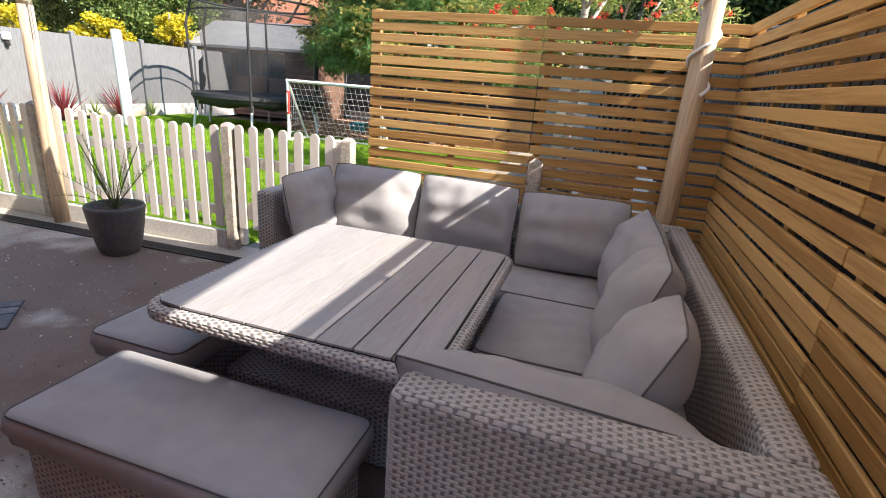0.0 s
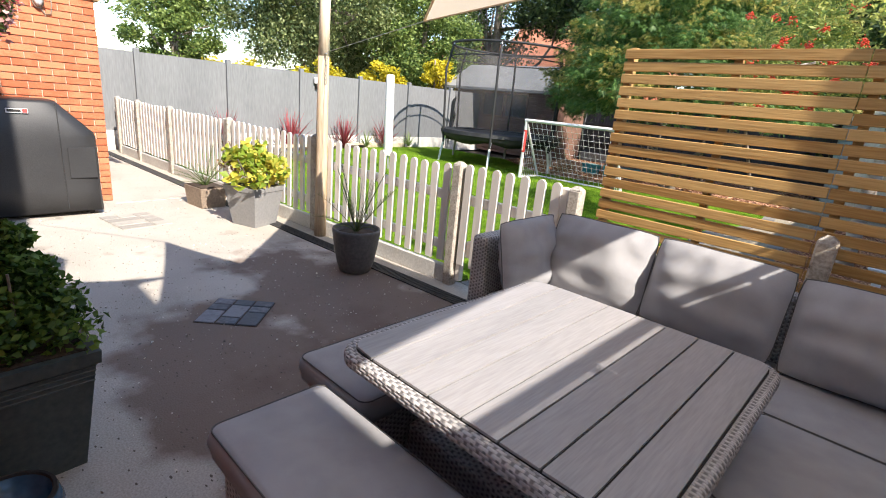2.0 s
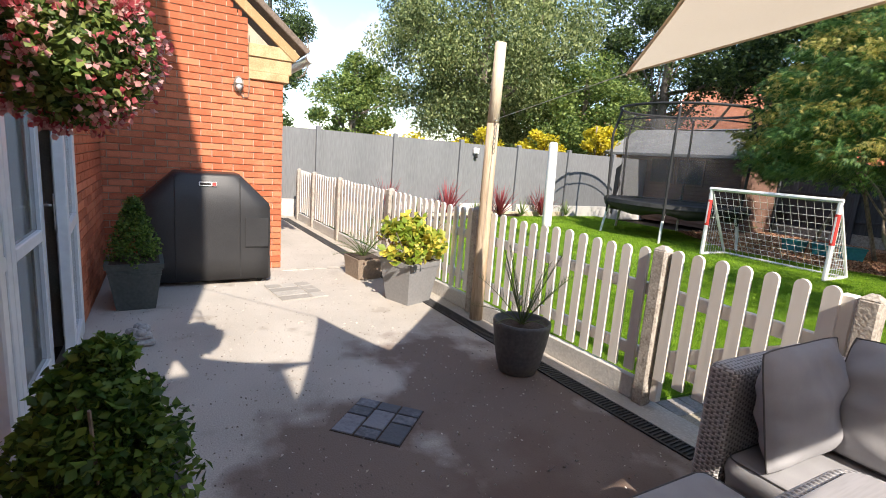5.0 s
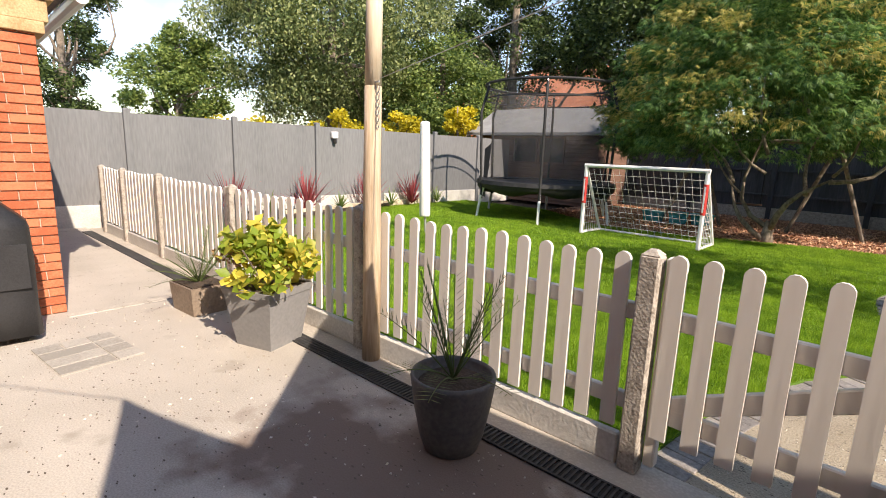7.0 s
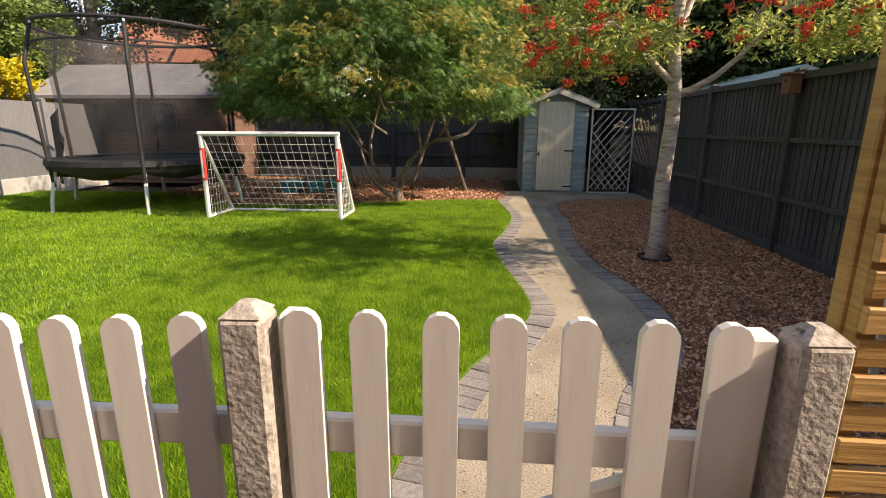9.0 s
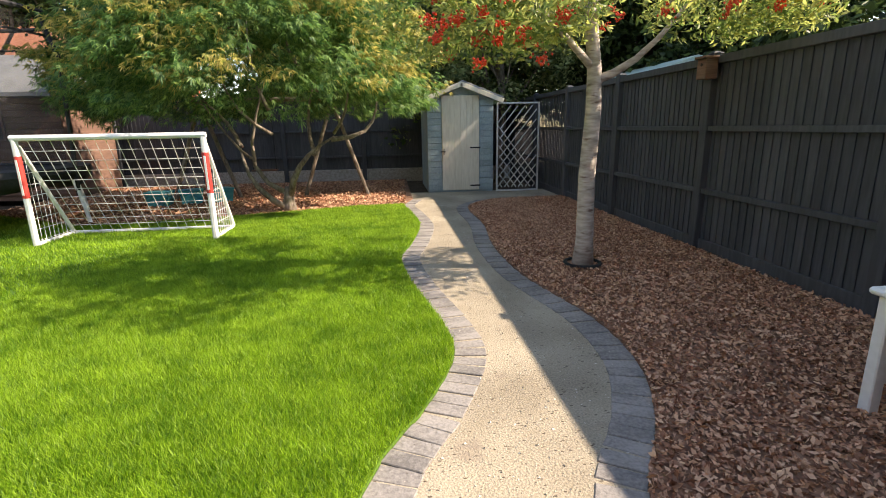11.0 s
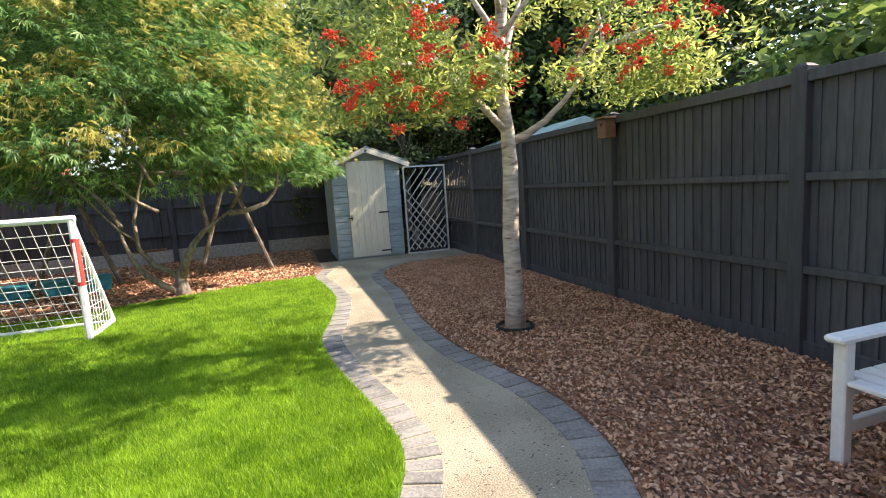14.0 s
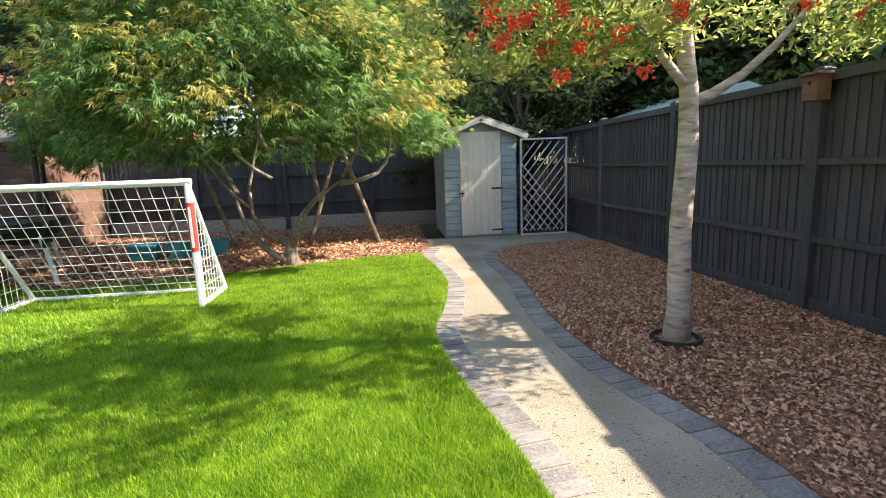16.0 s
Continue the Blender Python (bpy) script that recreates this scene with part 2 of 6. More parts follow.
def flecks(m, scale, size, tone):
    """Dark chips of stone showing in a poured ground."""
    N, L = m.node_tree.nodes, m.node_tree.links
    b = N["Principled BSDF"]
    geo = N.new("ShaderNodeNewGeometry")
    mp = N.new("ShaderNodeMapping")
    mp.inputs["Scale"].default_value = (1.0, 2.1, 1.0)
    mp.inputs["Rotation"].default_value = (0, 0, 0.5)
    L.new(geo.outputs["Position"], mp.inputs["Vector"])
    vo = N.new("ShaderNodeTexVoronoi")
    vo.inputs["Scale"].default_value = scale
    L.new(mp.outputs[0], vo.inputs["Vector"])
    sep = N.new("ShaderNodeSeparateColor")
    L.new(vo.outputs["Color"], sep.inputs[0])
    pick = N.new("ShaderNodeMath")
    pick.operation = "MULTIPLY"
    pick.inputs[1].default_value = size
    L.new(sep.outputs[0], pick.inputs[0])
    near = N.new("ShaderNodeMath")
    near.operation = "LESS_THAN"
    L.new(vo.outputs["Distance"], near.inputs[0])
    L.new(pick.outputs[0], near.inputs[1])
    some = N.new("ShaderNodeMath")
    some.operation = "GREATER_THAN"
    some.inputs[1].default_value = 0.72
    L.new(sep.outputs[1], some.inputs[0])
    both = N.new("ShaderNodeMath")
    both.operation = "MULTIPLY"
    L.new(near.outputs[0], both.inputs[0])
    L.new(some.outputs[0], both.inputs[1])
    mx = N.new("ShaderNodeMix")
    mx.data_type = "RGBA"
    mx.inputs[7].default_value = (*tone, 1)
    L.new(both.outputs[0], mx.inputs[0])
    L.new(b.inputs["Base Color"].links[0].from_socket, mx.inputs[6])
    L.new(mx.outputs[2], b.inputs["Base Color"])


flecks(CONCRETE, 26.0, 0.30, (0.12, 0.095, 0.075))
RESIN = surface("exposed aggregate path", (0.215, 0.178, 0.13), (0.46, 0.395, 0.30), 0.9, 95, 1.4, 0.8, dirt=(0.24, 0.19, 0.15), dirt_at=0.64)
flecks(RESIN, 40.0, 0.42, (0.10, 0.075, 0.055))
PAVER = surface("grey block paving", (0.15, 0.138, 0.132), (0.31, 0.285, 0.268), 0.9, 60, 4, 0.4, spread=0.14)
PAVER_LIGHT = surface("cream paving", (0.42, 0.38, 0.33), (0.62, 0.57, 0.5), 0.9, 60, 4, 0.4, spread=0.3)
COVERBLOCK = surface("pale grey block", (0.30, 0.28, 0.25), (0.44, 0.41, 0.37), 0.9, 60, 4, 0.3, spread=0.3)
SLATE = surface("slate paving pieces", (0.08, 0.09, 0.11), (0.2, 0.21, 0.24), 0.6, 40, 5, 0.4, spread=0.5)
SOIL = surface("soil", (0.03, 0.02, 0.014), (0.1, 0.07, 0.05), 0.95, 60, 4, 0.8)
MULCH = surface("bark bed", (0.12, 0.055, 0.035), (0.32, 0.17, 0.105), 0.95, 45, 2, 1.0)
CHIP = surface("bark chip", (0.31, 0.14, 0.083), (0.74, 0.44, 0.28), 0.9, 40, 3, 0.3, islands=0.6)
TURF = surface("turf", (0.05, 0.12, 0.008), (0.12, 0.24, 0.016), 0.9, 70, 0.9, 0.9)
BLADE = surface("grass blade", (0.11, 0.25, 0.01), (0.38, 0.58, 0.05), 0.5, 5, 0.8, 0.0, islands=0.35, through_light=0.5)
BRICK = surface("orange red brick", (0.43, 0.115, 0.05), (0.64, 0.21, 0.105), 0.88, 70, 6, 0.35, spread=0.35)
MORTAR = surface("mortar", (0.42, 0.32, 0.24), (0.58, 0.46, 0.36), 0.95, 80, 4, 0.4)
BUFF = surface("buff brick", (0.42, 0.27, 0.13), (0.66, 0.47, 0.27), 0.88, 70, 6, 0.35, spread=0.5)
ROOFTILE = surface("dark roof tile", (0.12, 0.09, 0.07), (0.25, 0.19, 0.15), 0.85, 40, 3, 0.5)
RED_TILE = surface("clay roof tile", (0.36, 0.12, 0.06), (0.62, 0.26, 0.15), 0.85, 20, 2, 0.4)
UPVC = surface("white plastic frame", (0.70, 0.72, 0.74), (0.80, 0.82, 0.83), 0.35, 20, 2, 0.02)
PICKET = surface("painted cream white wood", (0.76, 0.71, 0.65), (0.82, 0.775, 0.72), 0.6, 30, 3, 0.12, stretch=(1, 1, 0.12), dirt=(0.56, 0.51, 0.44), dirt_at=0.72, object_space=True)
POST = surface("worn concrete post", (0.27, 0.235, 0.2), (0.56, 0.51, 0.45), 0.95, 70, 16, 0.5, dirt=(0.09, 0.075, 0.06), dirt_at=0.62)
SLATWOOD = surface("treated pine slat", (0.36, 0.19, 0.055), (0.60, 0.37, 0.14), 0.65, 18, 2.5, 0.25, stretch=(0.25, 0.25, 5), spread=0.35, dirt=(0.24, 0.115, 0.03), dirt_at=0.68)
POLEWOOD = surface("stripped pine pole", (0.40, 0.285, 0.18), (0.63, 0.50, 0.36), 0.7, 22, 3, 0.4, stretch=(3, 3, 0.25), dirt=(0.26, 0.13, 0.06), dirt_at=0.64)
POLE_PALE = surface("bare pale wood", (0.58, 0.46, 0.32), (0.76, 0.64, 0.48), 0.7, 22, 3, 0.3, stretch=(3, 3, 0.25))
GREYFENCE = surface("mid grey painted boards", (0.15, 0.155, 0.162), (0.21, 0.215, 0.222), 0.8, 30, 1.2, 0.3, stretch=(1, 1, 0.15))
DARKFENCE = surface("charcoal painted boards", (0.046, 0.049, 0.056), (0.088, 0.092, 0.102), 0.75, 30, 1.5, 0.35, stretch=(1, 1, 0.12), spread=0.15)
GRAVELBOARD = surface("pale concrete board", (0.5, 0.48, 0.45), (0.68, 0.66, 0.62), 0.9, 50, 3, 0.3)
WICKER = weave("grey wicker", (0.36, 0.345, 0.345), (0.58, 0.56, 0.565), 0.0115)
CUSHION = surface("grey woven cushion", (0.30, 0.297, 0.312), (0.385, 0.38, 0.396), 0.9, 420, 9, 0.15, object_space=True)
PIPING = surface("dark grey piping", (0.075, 0.072, 0.073), (0.12, 0.115, 0.115), 0.8, 100, 3, 0.1)
TABLETOP = surface("grey composite board", (0.29, 0.28, 0.288), (0.38, 0.366, 0.376), 0.42, 25, 2, 0.05, stretch=(6, 0.4, 1), spread=0.12)
# near-black for dark fittings, and for shade in gaps and openings
DARKGAP = surface("near-black parts and gap shade", (0.012, 0.012, 0.012), (0.03, 0.028, 0.027), 0.9, 30, 2, 0.1)
PLANTER_GREY = surface("mid grey fibre planter", (0.215, 0.212, 0.214), (0.27, 0.265, 0.262), 0.8, 40, 3, 0.1)
PLANTER_GREEN = surface("dark slate green planter", (0.05, 0.063, 0.06), (0.088, 0.103, 0.098), 0.5, 40, 4, 0.15)
POT_DARK = surface("charcoal pot", (0.08, 0.079, 0.08), (0.14, 0.136, 0.134), 0.6, 40, 4, 0.2)
BRONZE = surface("brown trough", (0.20, 0.15, 0.11), (0.33, 0.26, 0.20), 0.6, 40, 4, 0.2)
COVER = surface("black polyester cover", (0.020, 0.020, 0.022), (0.036, 0.036, 0.038), 0.45, 90, 3, 0.15)
WHITE = surface("white paint", (0.74, 0.73, 0.72), (0.84, 0.83, 0.82), 0.5, 30, 3, 0.1)
RED = surface("red plastic", (0.50, 0.035, 0.03), (0.62, 0.06, 0.05), 0.5, 30, 3, 0.0)
STEEL = surface("galvanised tube", (0.42, 0.43, 0.44), (0.62, 0.63, 0.64), 0.4, 30, 4, 0.05, metal=0.8)
BLACKFOAM = surface("black foam sleeve", (0.012, 0.012, 0.013), (0.03, 0.03, 0.032), 0.7, 30, 4, 0.1)
TRAMPNET = mesh_cloth("trampoline netting", (0.07, 0.065, 0.066), 0.70)
PEBBLE = surface("pale grit", (0.3, 0.26, 0.22), (0.72, 0.66, 0.58), 0.9, 30, 3, 0.2, islands=0.6)
SAIL = surface("beige shade cloth", (0.66, 0.54, 0.40), (0.76, 0.64, 0.49), 0.85, 300, 1.2, 0.1, through_light=0.55)
SHEDBLUE = surface("pale blue grey boards", (0.20, 0.27, 0.29), (0.31, 0.39, 0.41), 0.7, 30, 3, 0.3, spread=0.15)
SHEDCREAM = surface("cream painted door", (0.58, 0.53, 0.42), (0.72, 0.67, 0.55), 0.65, 30, 3, 0.25, stretch=(1, 1, 0.15))
BARK_TREE = surface("tree bark", (0.11, 0.085, 0.065), (0.34, 0.28, 0.225), 0.9, 26, 6, 1.0, stretch=(1, 1, 0.5))
ROWANBARK = surface("smooth rowan bark", (0.30, 0.24, 0.20), (0.62, 0.54, 0.47), 0.75, 16, 5, 0.5, stretch=(0.6, 0.6, 2.5), dirt=(0.16, 0.10, 0.075), dirt_at=0.6)
CABIN = surface("log cabin boards", (0.13, 0.07, 0.05), (0.23, 0.13, 0.095), 0.8, 20, 3, 0.3, stretch=(0.3, 0.3, 4))
FELT = surface("grey roofing felt", (0.22, 0.22, 0.22), (0.34, 0.34, 0.34), 0.95, 80, 3, 0.4)
GLASS = glassy("window glass")
# near-black colour that stands for the shade inside rooms and behind windows
UNLIT_BLACK = surface("unlit interior black", (0.02, 0.02, 0.022), (0.05, 0.05, 0.055), 0.8, 4, 1, 0.0)
DRAIN = surface("black drain grating", (0.02, 0.02, 0.022), (0.05, 0.05, 0.052), 0.6, 40, 4, 0.2)
CHROME = surface("chrome", (0.6, 0.6, 0.6), (0.75, 0.75, 0.75), 0.15, 10, 2, 0.0, metal=1.0)
STONE = surface("grey cast stone", (0.26, 0.26, 0.25), (0.48, 0.47, 0.45), 0.9, 50, 6, 0.6)


def leaf_mat(name, low, high, glow=0.4, islands=0.55, rough=0.5, grain=0.9):
    return surface(name, low, high, rough, 3.0, grain, 0.0, islands=islands, through_light=glow)


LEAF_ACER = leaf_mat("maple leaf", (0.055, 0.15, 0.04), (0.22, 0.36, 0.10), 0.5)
# upper crown leaves: bronze tint, with sunlight also put into the paler colour
LEAF_ACER_TOP = leaf_mat("bronzed and sunlit maple leaf", (0.27, 0.29, 0.06), (0.60, 0.50, 0.15), 0.5)
LEAF_ROWAN = leaf_mat("rowan leaf", (0.18, 0.27, 0.07), (0.56, 0.58, 0.17), 0.58)
BERRY = surface("orange red berry", (0.70, 0.05, 0.02), (0.88, 0.10, 0.04), 0.35, 10, 2, 0.0)
LEAF_BIRCH = leaf_mat("birch leaf", (0.10, 0.15, 0.05), (0.40, 0.45, 0.19), 0.45)
LEAF_DARK = leaf_mat("deep green leaf", (0.03, 0.06, 0.02), (0.13, 0.19, 0.055))
LEAF_MID = leaf_mat("mid green leaf", (0.075, 0.14, 0.035), (0.28, 0.36, 0.095))
LEAF_YELLOW = leaf_mat("yellow leaf", (0.42, 0.36, 0.02), (0.80, 0.66, 0.05))
LEAF_HYD = leaf_mat("yellowing hydrangea leaf", (0.24, 0.34, 0.04), (0.82, 0.68, 0.12))
LEAF_BOX = leaf_mat("box leaf", (0.045, 0.11, 0.018), (0.19, 0.31, 0.055))
LEAF_RED = leaf_mat("dark red strap leaf", (0.17, 0.025, 0.035), (0.46, 0.10, 0.11))
LEAF_PALM = leaf_mat("palm frond", (0.05, 0.09, 0.025), (0.17, 0.22, 0.07))
DRYLEAF = leaf_mat("dry brown flower", (0.22, 0.12, 0.05), (0.45, 0.30, 0.15))
PETAL = leaf_mat("pink petal", (0.52, 0.09, 0.11), (0.82, 0.50, 0.46))


# ---- shapes used by many things ----
def smooth_line(pts, step=0.12):
    """Points along a smooth curve through the given ones (x, y)."""
    p = [Vector((*a, 0)) for a in pts]
    p = [p[0] * 2 - p[1]] + p + [p[-1] * 2 - p[-2]]
    out = []
    for i in range(1, len(p) - 2):
        n = max(2, int((p[i + 1] - p[i]).length / step))
        for k in range(n):
            t = k / n
            a, b, c, d = p[i - 1 : i + 3]
            q = 0.5 * (2 * b + (c - a) * t + (2 * a - 5 * b + 4 * c - d) * t * t + (3 * b - a - 3 * c + d) * t**3)
            out.append((q.x, q.y))
    return out + [tuple(p[-2][:2])]


def slab(outline, z0, z1):
    n = len(outline)
    me = Mesh()
    vs = [(x, y, z0) for x, y in outline] + [(x, y, z1) for x, y in outline]
    area = sum(outline[i][0] * outline[(i + 1) % n][1] - outline[(i + 1) % n][0] * outline[i][1] for i in range(n))
    fs = [(i, (i + 1) % n, n + (i + 1) % n, n + i) for i in range(n)] + [tuple(range(n))[::-1], tuple(range(n, 2 * n))]
    return me.add(vs, fs if area > 0 else [f[::-1] for f in fs])


def leaves(points, sizes, rng, long=2.0, droop=0.0, fold=0.25, turn=None):
    """A mesh of many small folded leaves (two triangles each) at the given points."""
    pts = np.asarray(points, float)
    n = len(pts)
    s = np.broadcast_to(np.asarray(sizes, float), (n,))[:, None]
    if turn is None:
        d = rng.normal(size=(n, 3))
        d[:, 2] = d[:, 2] * 0.6 - droop
    else:
        d = turn + rng.normal(size=(n, 3)) * 0.35
    d /= np.linalg.norm(d, axis=1)[:, None]
    w = np.cross(d, rng.normal(size=(n, 3)))
    w /= np.linalg.norm(w, axis=1)[:, None]
    up = np.cross(w, d)
    a, b = pts - d * s * 0.5 * long, pts + d * s * 0.5 * long
    l, r = pts + w * s * 0.5 + up * s * fold, pts - w * s * 0.5 + up * s * fold
    co = np.stack([a, l, b, r], 1).reshape(-1, 3)
    return co, n


def palmate(points, sizes, rng, middle, droop=0.5, fingers=5):
    """Hand-shaped leaves: narrow fingers fanned from each point, hanging outwards."""
    pts = np.asarray(points, float)
    n = len(pts)
    d = pts - np.asarray(middle)
    d[:, 2] *= 0.4
    d /= np.linalg.norm(d, axis=1)[:, None] + 1e-6
    d += rng.normal(size=(n, 3)) * 0.55
    d[:, 2] -= droop
    d /= np.linalg.norm(d, axis=1)[:, None]
    w = np.cross(d, np.array((0, 0, 1.0)) + rng.normal(size=(n, 3)) * 0.5)
    w /= np.linalg.norm(w, axis=1)[:, None] + 1e-6
    up = np.cross(w, d)
    out = []
    for i in range(fingers):
        f = 2 * i / (fingers - 1) - 1
        a = f * 1.15
        dr = d * math.cos(a) + w * math.sin(a) - up * 0.12 * abs(f)
        ac = w * math.cos(a) - d * math.sin(a)
        s = (sizes * (1 - 0.38 * abs(f)))[:, None]
        tip = pts + dr * s
        tip[:, 2] -= 0.22 * s[:, 0]
        m = pts + dr * s * 0.45
        out.append(np.stack([pts, m + ac * s * 0.085, tip, m - ac * s * 0.085], 1))
    return np.stack(out, 1).reshape(-1, 3), n * fingers


def leaf_mesh(name, co, n, mat):
    me = bpy.data.meshes.new(name)
    me.vertices.add(4 * n)
    me.vertices.foreach_set("co", co.ravel())
    me.loops.add(6 * n)
    base = np.arange(n)[:, None] * 4
    me.loops.foreach_set("vertex_index", (base + np.array([[0, 1, 2, 0, 2, 3]])).ravel())
    me.polygons.add(2 * n)
    me.polygons.foreach_set("loop_start", np.arange(2 * n) * 3)
    me.materials.append(mat)
    me.update(calc_edges=True)
    return me


def clumps(rng, centres, radii, per, flat=0.7):
    """Points gathered in uneven clumps round centres."""
    out = []
    for c, r in zip(centres, radii):
        q = rng.normal(size=(per, 3))
        q /= np.linalg.norm(q, axis=1)[:, None]
        q *= (rng.random((per, 1)) ** 0.45) * r
        q[:, 2] *= flat
        out.append(q + c)
    return np.concatenate(out)


def limb(rng, a, b, bend=0.15, n=6):
    a, b = np.array(a, float), np.array(b, float)
    off = rng.normal(size=3) * bend * np.linalg.norm(b - a)
    return [tuple(a + (b - a) * t + off * math.sin(math.pi * t) * (1 - 0.3 * t)) for t in np.linspace(0, 1, n)]


# ---- ground ----
LAWN_EDGE = smooth_line([(-2.85, 3.62), (-2.74, 4.5), (-2.45, 5.4), (-2.28, 5.68), (-2.03, 6.3), (-2.05, 6.85), (-2.22, 7.8), (-2.29, 8.7), (-2.14, 9.4), (-1.98, 10.5), (-2.06, 11.6), (-2.15, 12.4), (-1.95, 13.2)])
BARK_EDGE = smooth_line([(-1.74, 3.62), (-1.62, 4.5), (-1.43, 5.08), (-1.18, 5.48), (-0.97, 6.05), (-0.95, 6.8), (-1.17, 7.9), (-1.2, 9.1), (-1.07, 10.4), (-1.08, 11.6), (-0.95, 12.2), (-0.45, 12.75), (0.35, 12.9), (0.98, 12.9)])
structure("ground", Mesh().add([(-400, -400, -0.12), (400, -400, -0.12), (400, 400, -0.12), (-400, 400, -0.12)], [(0, 1, 2, 3)]), SOIL, "bare earth and rough ground all around", "ground")
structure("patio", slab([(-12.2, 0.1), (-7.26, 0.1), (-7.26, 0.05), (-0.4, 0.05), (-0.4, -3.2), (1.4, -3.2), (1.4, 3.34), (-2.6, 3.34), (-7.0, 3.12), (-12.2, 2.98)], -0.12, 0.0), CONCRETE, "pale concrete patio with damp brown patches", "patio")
structure("garden_path", slab(LAWN_EDGE + [(-1.95, 14.2), (0.98, 14.2)] + BARK_EDGE[::-1], -0.12, 0.0), RESIN, "winding exposed aggregate garden path with block edging", "path")
structure("lawn", slab([(-12.0, 3.62)] + LAWN_EDGE[:-8] + [(-3.0, 12.35), (-5.2, 11.6), (-7.0, 11.3), (-9.5, 12.9), (-12.6, 12.9), (-12.3, 9.8), (-11.7, 8.0), (-11.2, 6.5), (-11.3, 4.5)], -0.12, 0.02), TURF, "bright green mown lawn", "lawn")
structure("bark_bed", slab(BARK_EDGE + [(0.98, 3.62)], -0.12, 0.01), MULCH, "red brown bark chip bed under the rowan", "bed")
structure("rear_bed", slab([(-9.5, 12.9), (-7.0, 11.3), (-5.2, 11.6), (-3.0, 12.35)] + LAWN_EDGE[-8:] + [(-1.95, 17.0), (-9.5, 17.0)], -0.12, 0.015), MULCH, "shaded bark bed beneath the maple", "bed")
structure("side_bed", slab([(-11.3, 4.5), (-11.2, 6.5), (-11.7, 8.0), (-12.3, 9.8), (-12.5, 12.9), (-12.6, 14.5), (-13, 14.5), (-12.25, 3.4), (-11.5, 3.4)], -0.12, 0.10), SOIL, "raised planting bed along the grey fence", "bed")
# pale stone strip between patio and pickets
structure("paved_strip", slab([(-2.6, 3.345), (1.0, 3.345), (1.0, 3.615), (-1.7, 3.615), (-2.9, 3.615), (-12.0, 3.2), (-12.0, 2.985), (-7.0, 3.125)], -0.12, 0.004), PAVER_LIGHT, "pale mortar strip under the picket fence", "paving")

# ---- fences ----
FENCE_A, FENCE_B = Vector((-2.88, 3.52, 0)), Vector((-11.5, 3.15, 0))
RUN = (FENCE_B - FENCE_A).normalized()
FENCE_TURN = math.degrees(math.atan2(RUN.y, RUN.x)) + 180


def picket_data():
    """One picket 75 mm wide with a round head; origin at the foot."""
    w, t, h = 0.036, 0.011, 0.865
    prof = [(-w, 0), (w, 0), (w, h - w)] + [(w * math.cos(a), h - w + w * math.sin(a)) for a in np.linspace(0.3, math.pi - 0.3, 6)] + [(-w, h - w)]
    n = len(prof)
    vs = [(x, -t, z) for x, z in prof] + [(x, t, z) for x, z in prof]
    fs = [tuple(range(n)), tuple(range(n, 2 * n))[::-1]] + [(i + n, (i + 1) % n + n, (i + 1) % n, i) for i in range(n)]
    return Mesh().add(vs, fs).data("picket", PICKET)


PICKET_DATA = picket_data()


def picket_panel(name, length, count, label, board=True):
    """A stretch of picket fence along x from the origin, with rails behind."""
    e = empty(name)
    tagged(e, label, "picket fence", "picket fence runs")
    for k in range(count):
        part("picket", PICKET_DATA, None, e, m=pose((k + 0.5) * length / count, 0, 0.19 + 0.008 * math.sin(k * 7.3), 0, 0.5 * math.sin(k * 5.1), 0.4 * math.sin(k * 3.7)))
    for z in (0.29, 0.74):
        part("rail", Mesh().box(0, 0.013, z, length, 0.045, z + 0.085, 0.006), PICKET, e)
    if board:
        part("gravel_board", Mesh().box(0, -0.02, 0.0, length, 0.03, 0.165, 0.01), GRAVELBOARD, e, "weathered pale concrete gravel board")
    return e


def concrete_post(x, y, h=1.09, label="weathered concrete fence post with a pointed cap"):
    me = Mesh().box(-0.046, -0.046, 0, 0.046, 0.046, h - 0.025, 0.010)
    me.frustum(0.042, 0.042, 0.014, 0.014, h - 0.025, h)
    ob = part("concrete_post", me, POST, m=pose(x, y, 0, 0, 0, FENCE_TURN))
    return tagged(ob, label, "fence post", "concrete fence posts")


stops = [0.0, 2.06, 4.1, 6.1, 7.55, 8.62]
for i in range(len(stops) - 1):
    a = FENCE_A + RUN * stops[i]
    b = FENCE_A + RUN * stops[i + 1]
    length = stops[i + 1] - stops[i] - 0.12
    p = picket_panel("picket_fence", length, round(length / 0.1385), "cream painted picket fence panel between concrete posts")
    o = b - RUN * 0.06
    p.matrix_basis = pose(o.x, o.y, 0, 0, 0, FENCE_TURN)
    concrete_post(b.x, b.y)
concrete_post(-2.88, 3.52)
concrete_post(-1.78, 3.52, 1.08)
concrete_post(-0.36, 3.50, 1.09, "old concrete post in front of the slatted screen")
# end return towards the grey fence
r = picket_panel("picket_fence", 0.75, 5, "short end run of the cream picket fence")
r.matrix_basis = pose(-11.5, 3.2, 0, 0, 0, 172)

# gate between two posts
gate = tagged(empty("garden_gate", -2.77, 3.52, 0), "closed cream painted picket gate with a diagonal brace", "gate")
for k in range(7):
    part("picket", PICKET_DATA, None, gate, m=pose(0.006 + k * 0.139, -0.008, 0.215, 0, 0.3 * math.sin(k * 4), 0))
for z in (0.29, 0.74):
    part("rail", Mesh().box(0.001, 0.005, z, 0.859, 0.04, z + 0.085, 0.006), PICKET, gate)
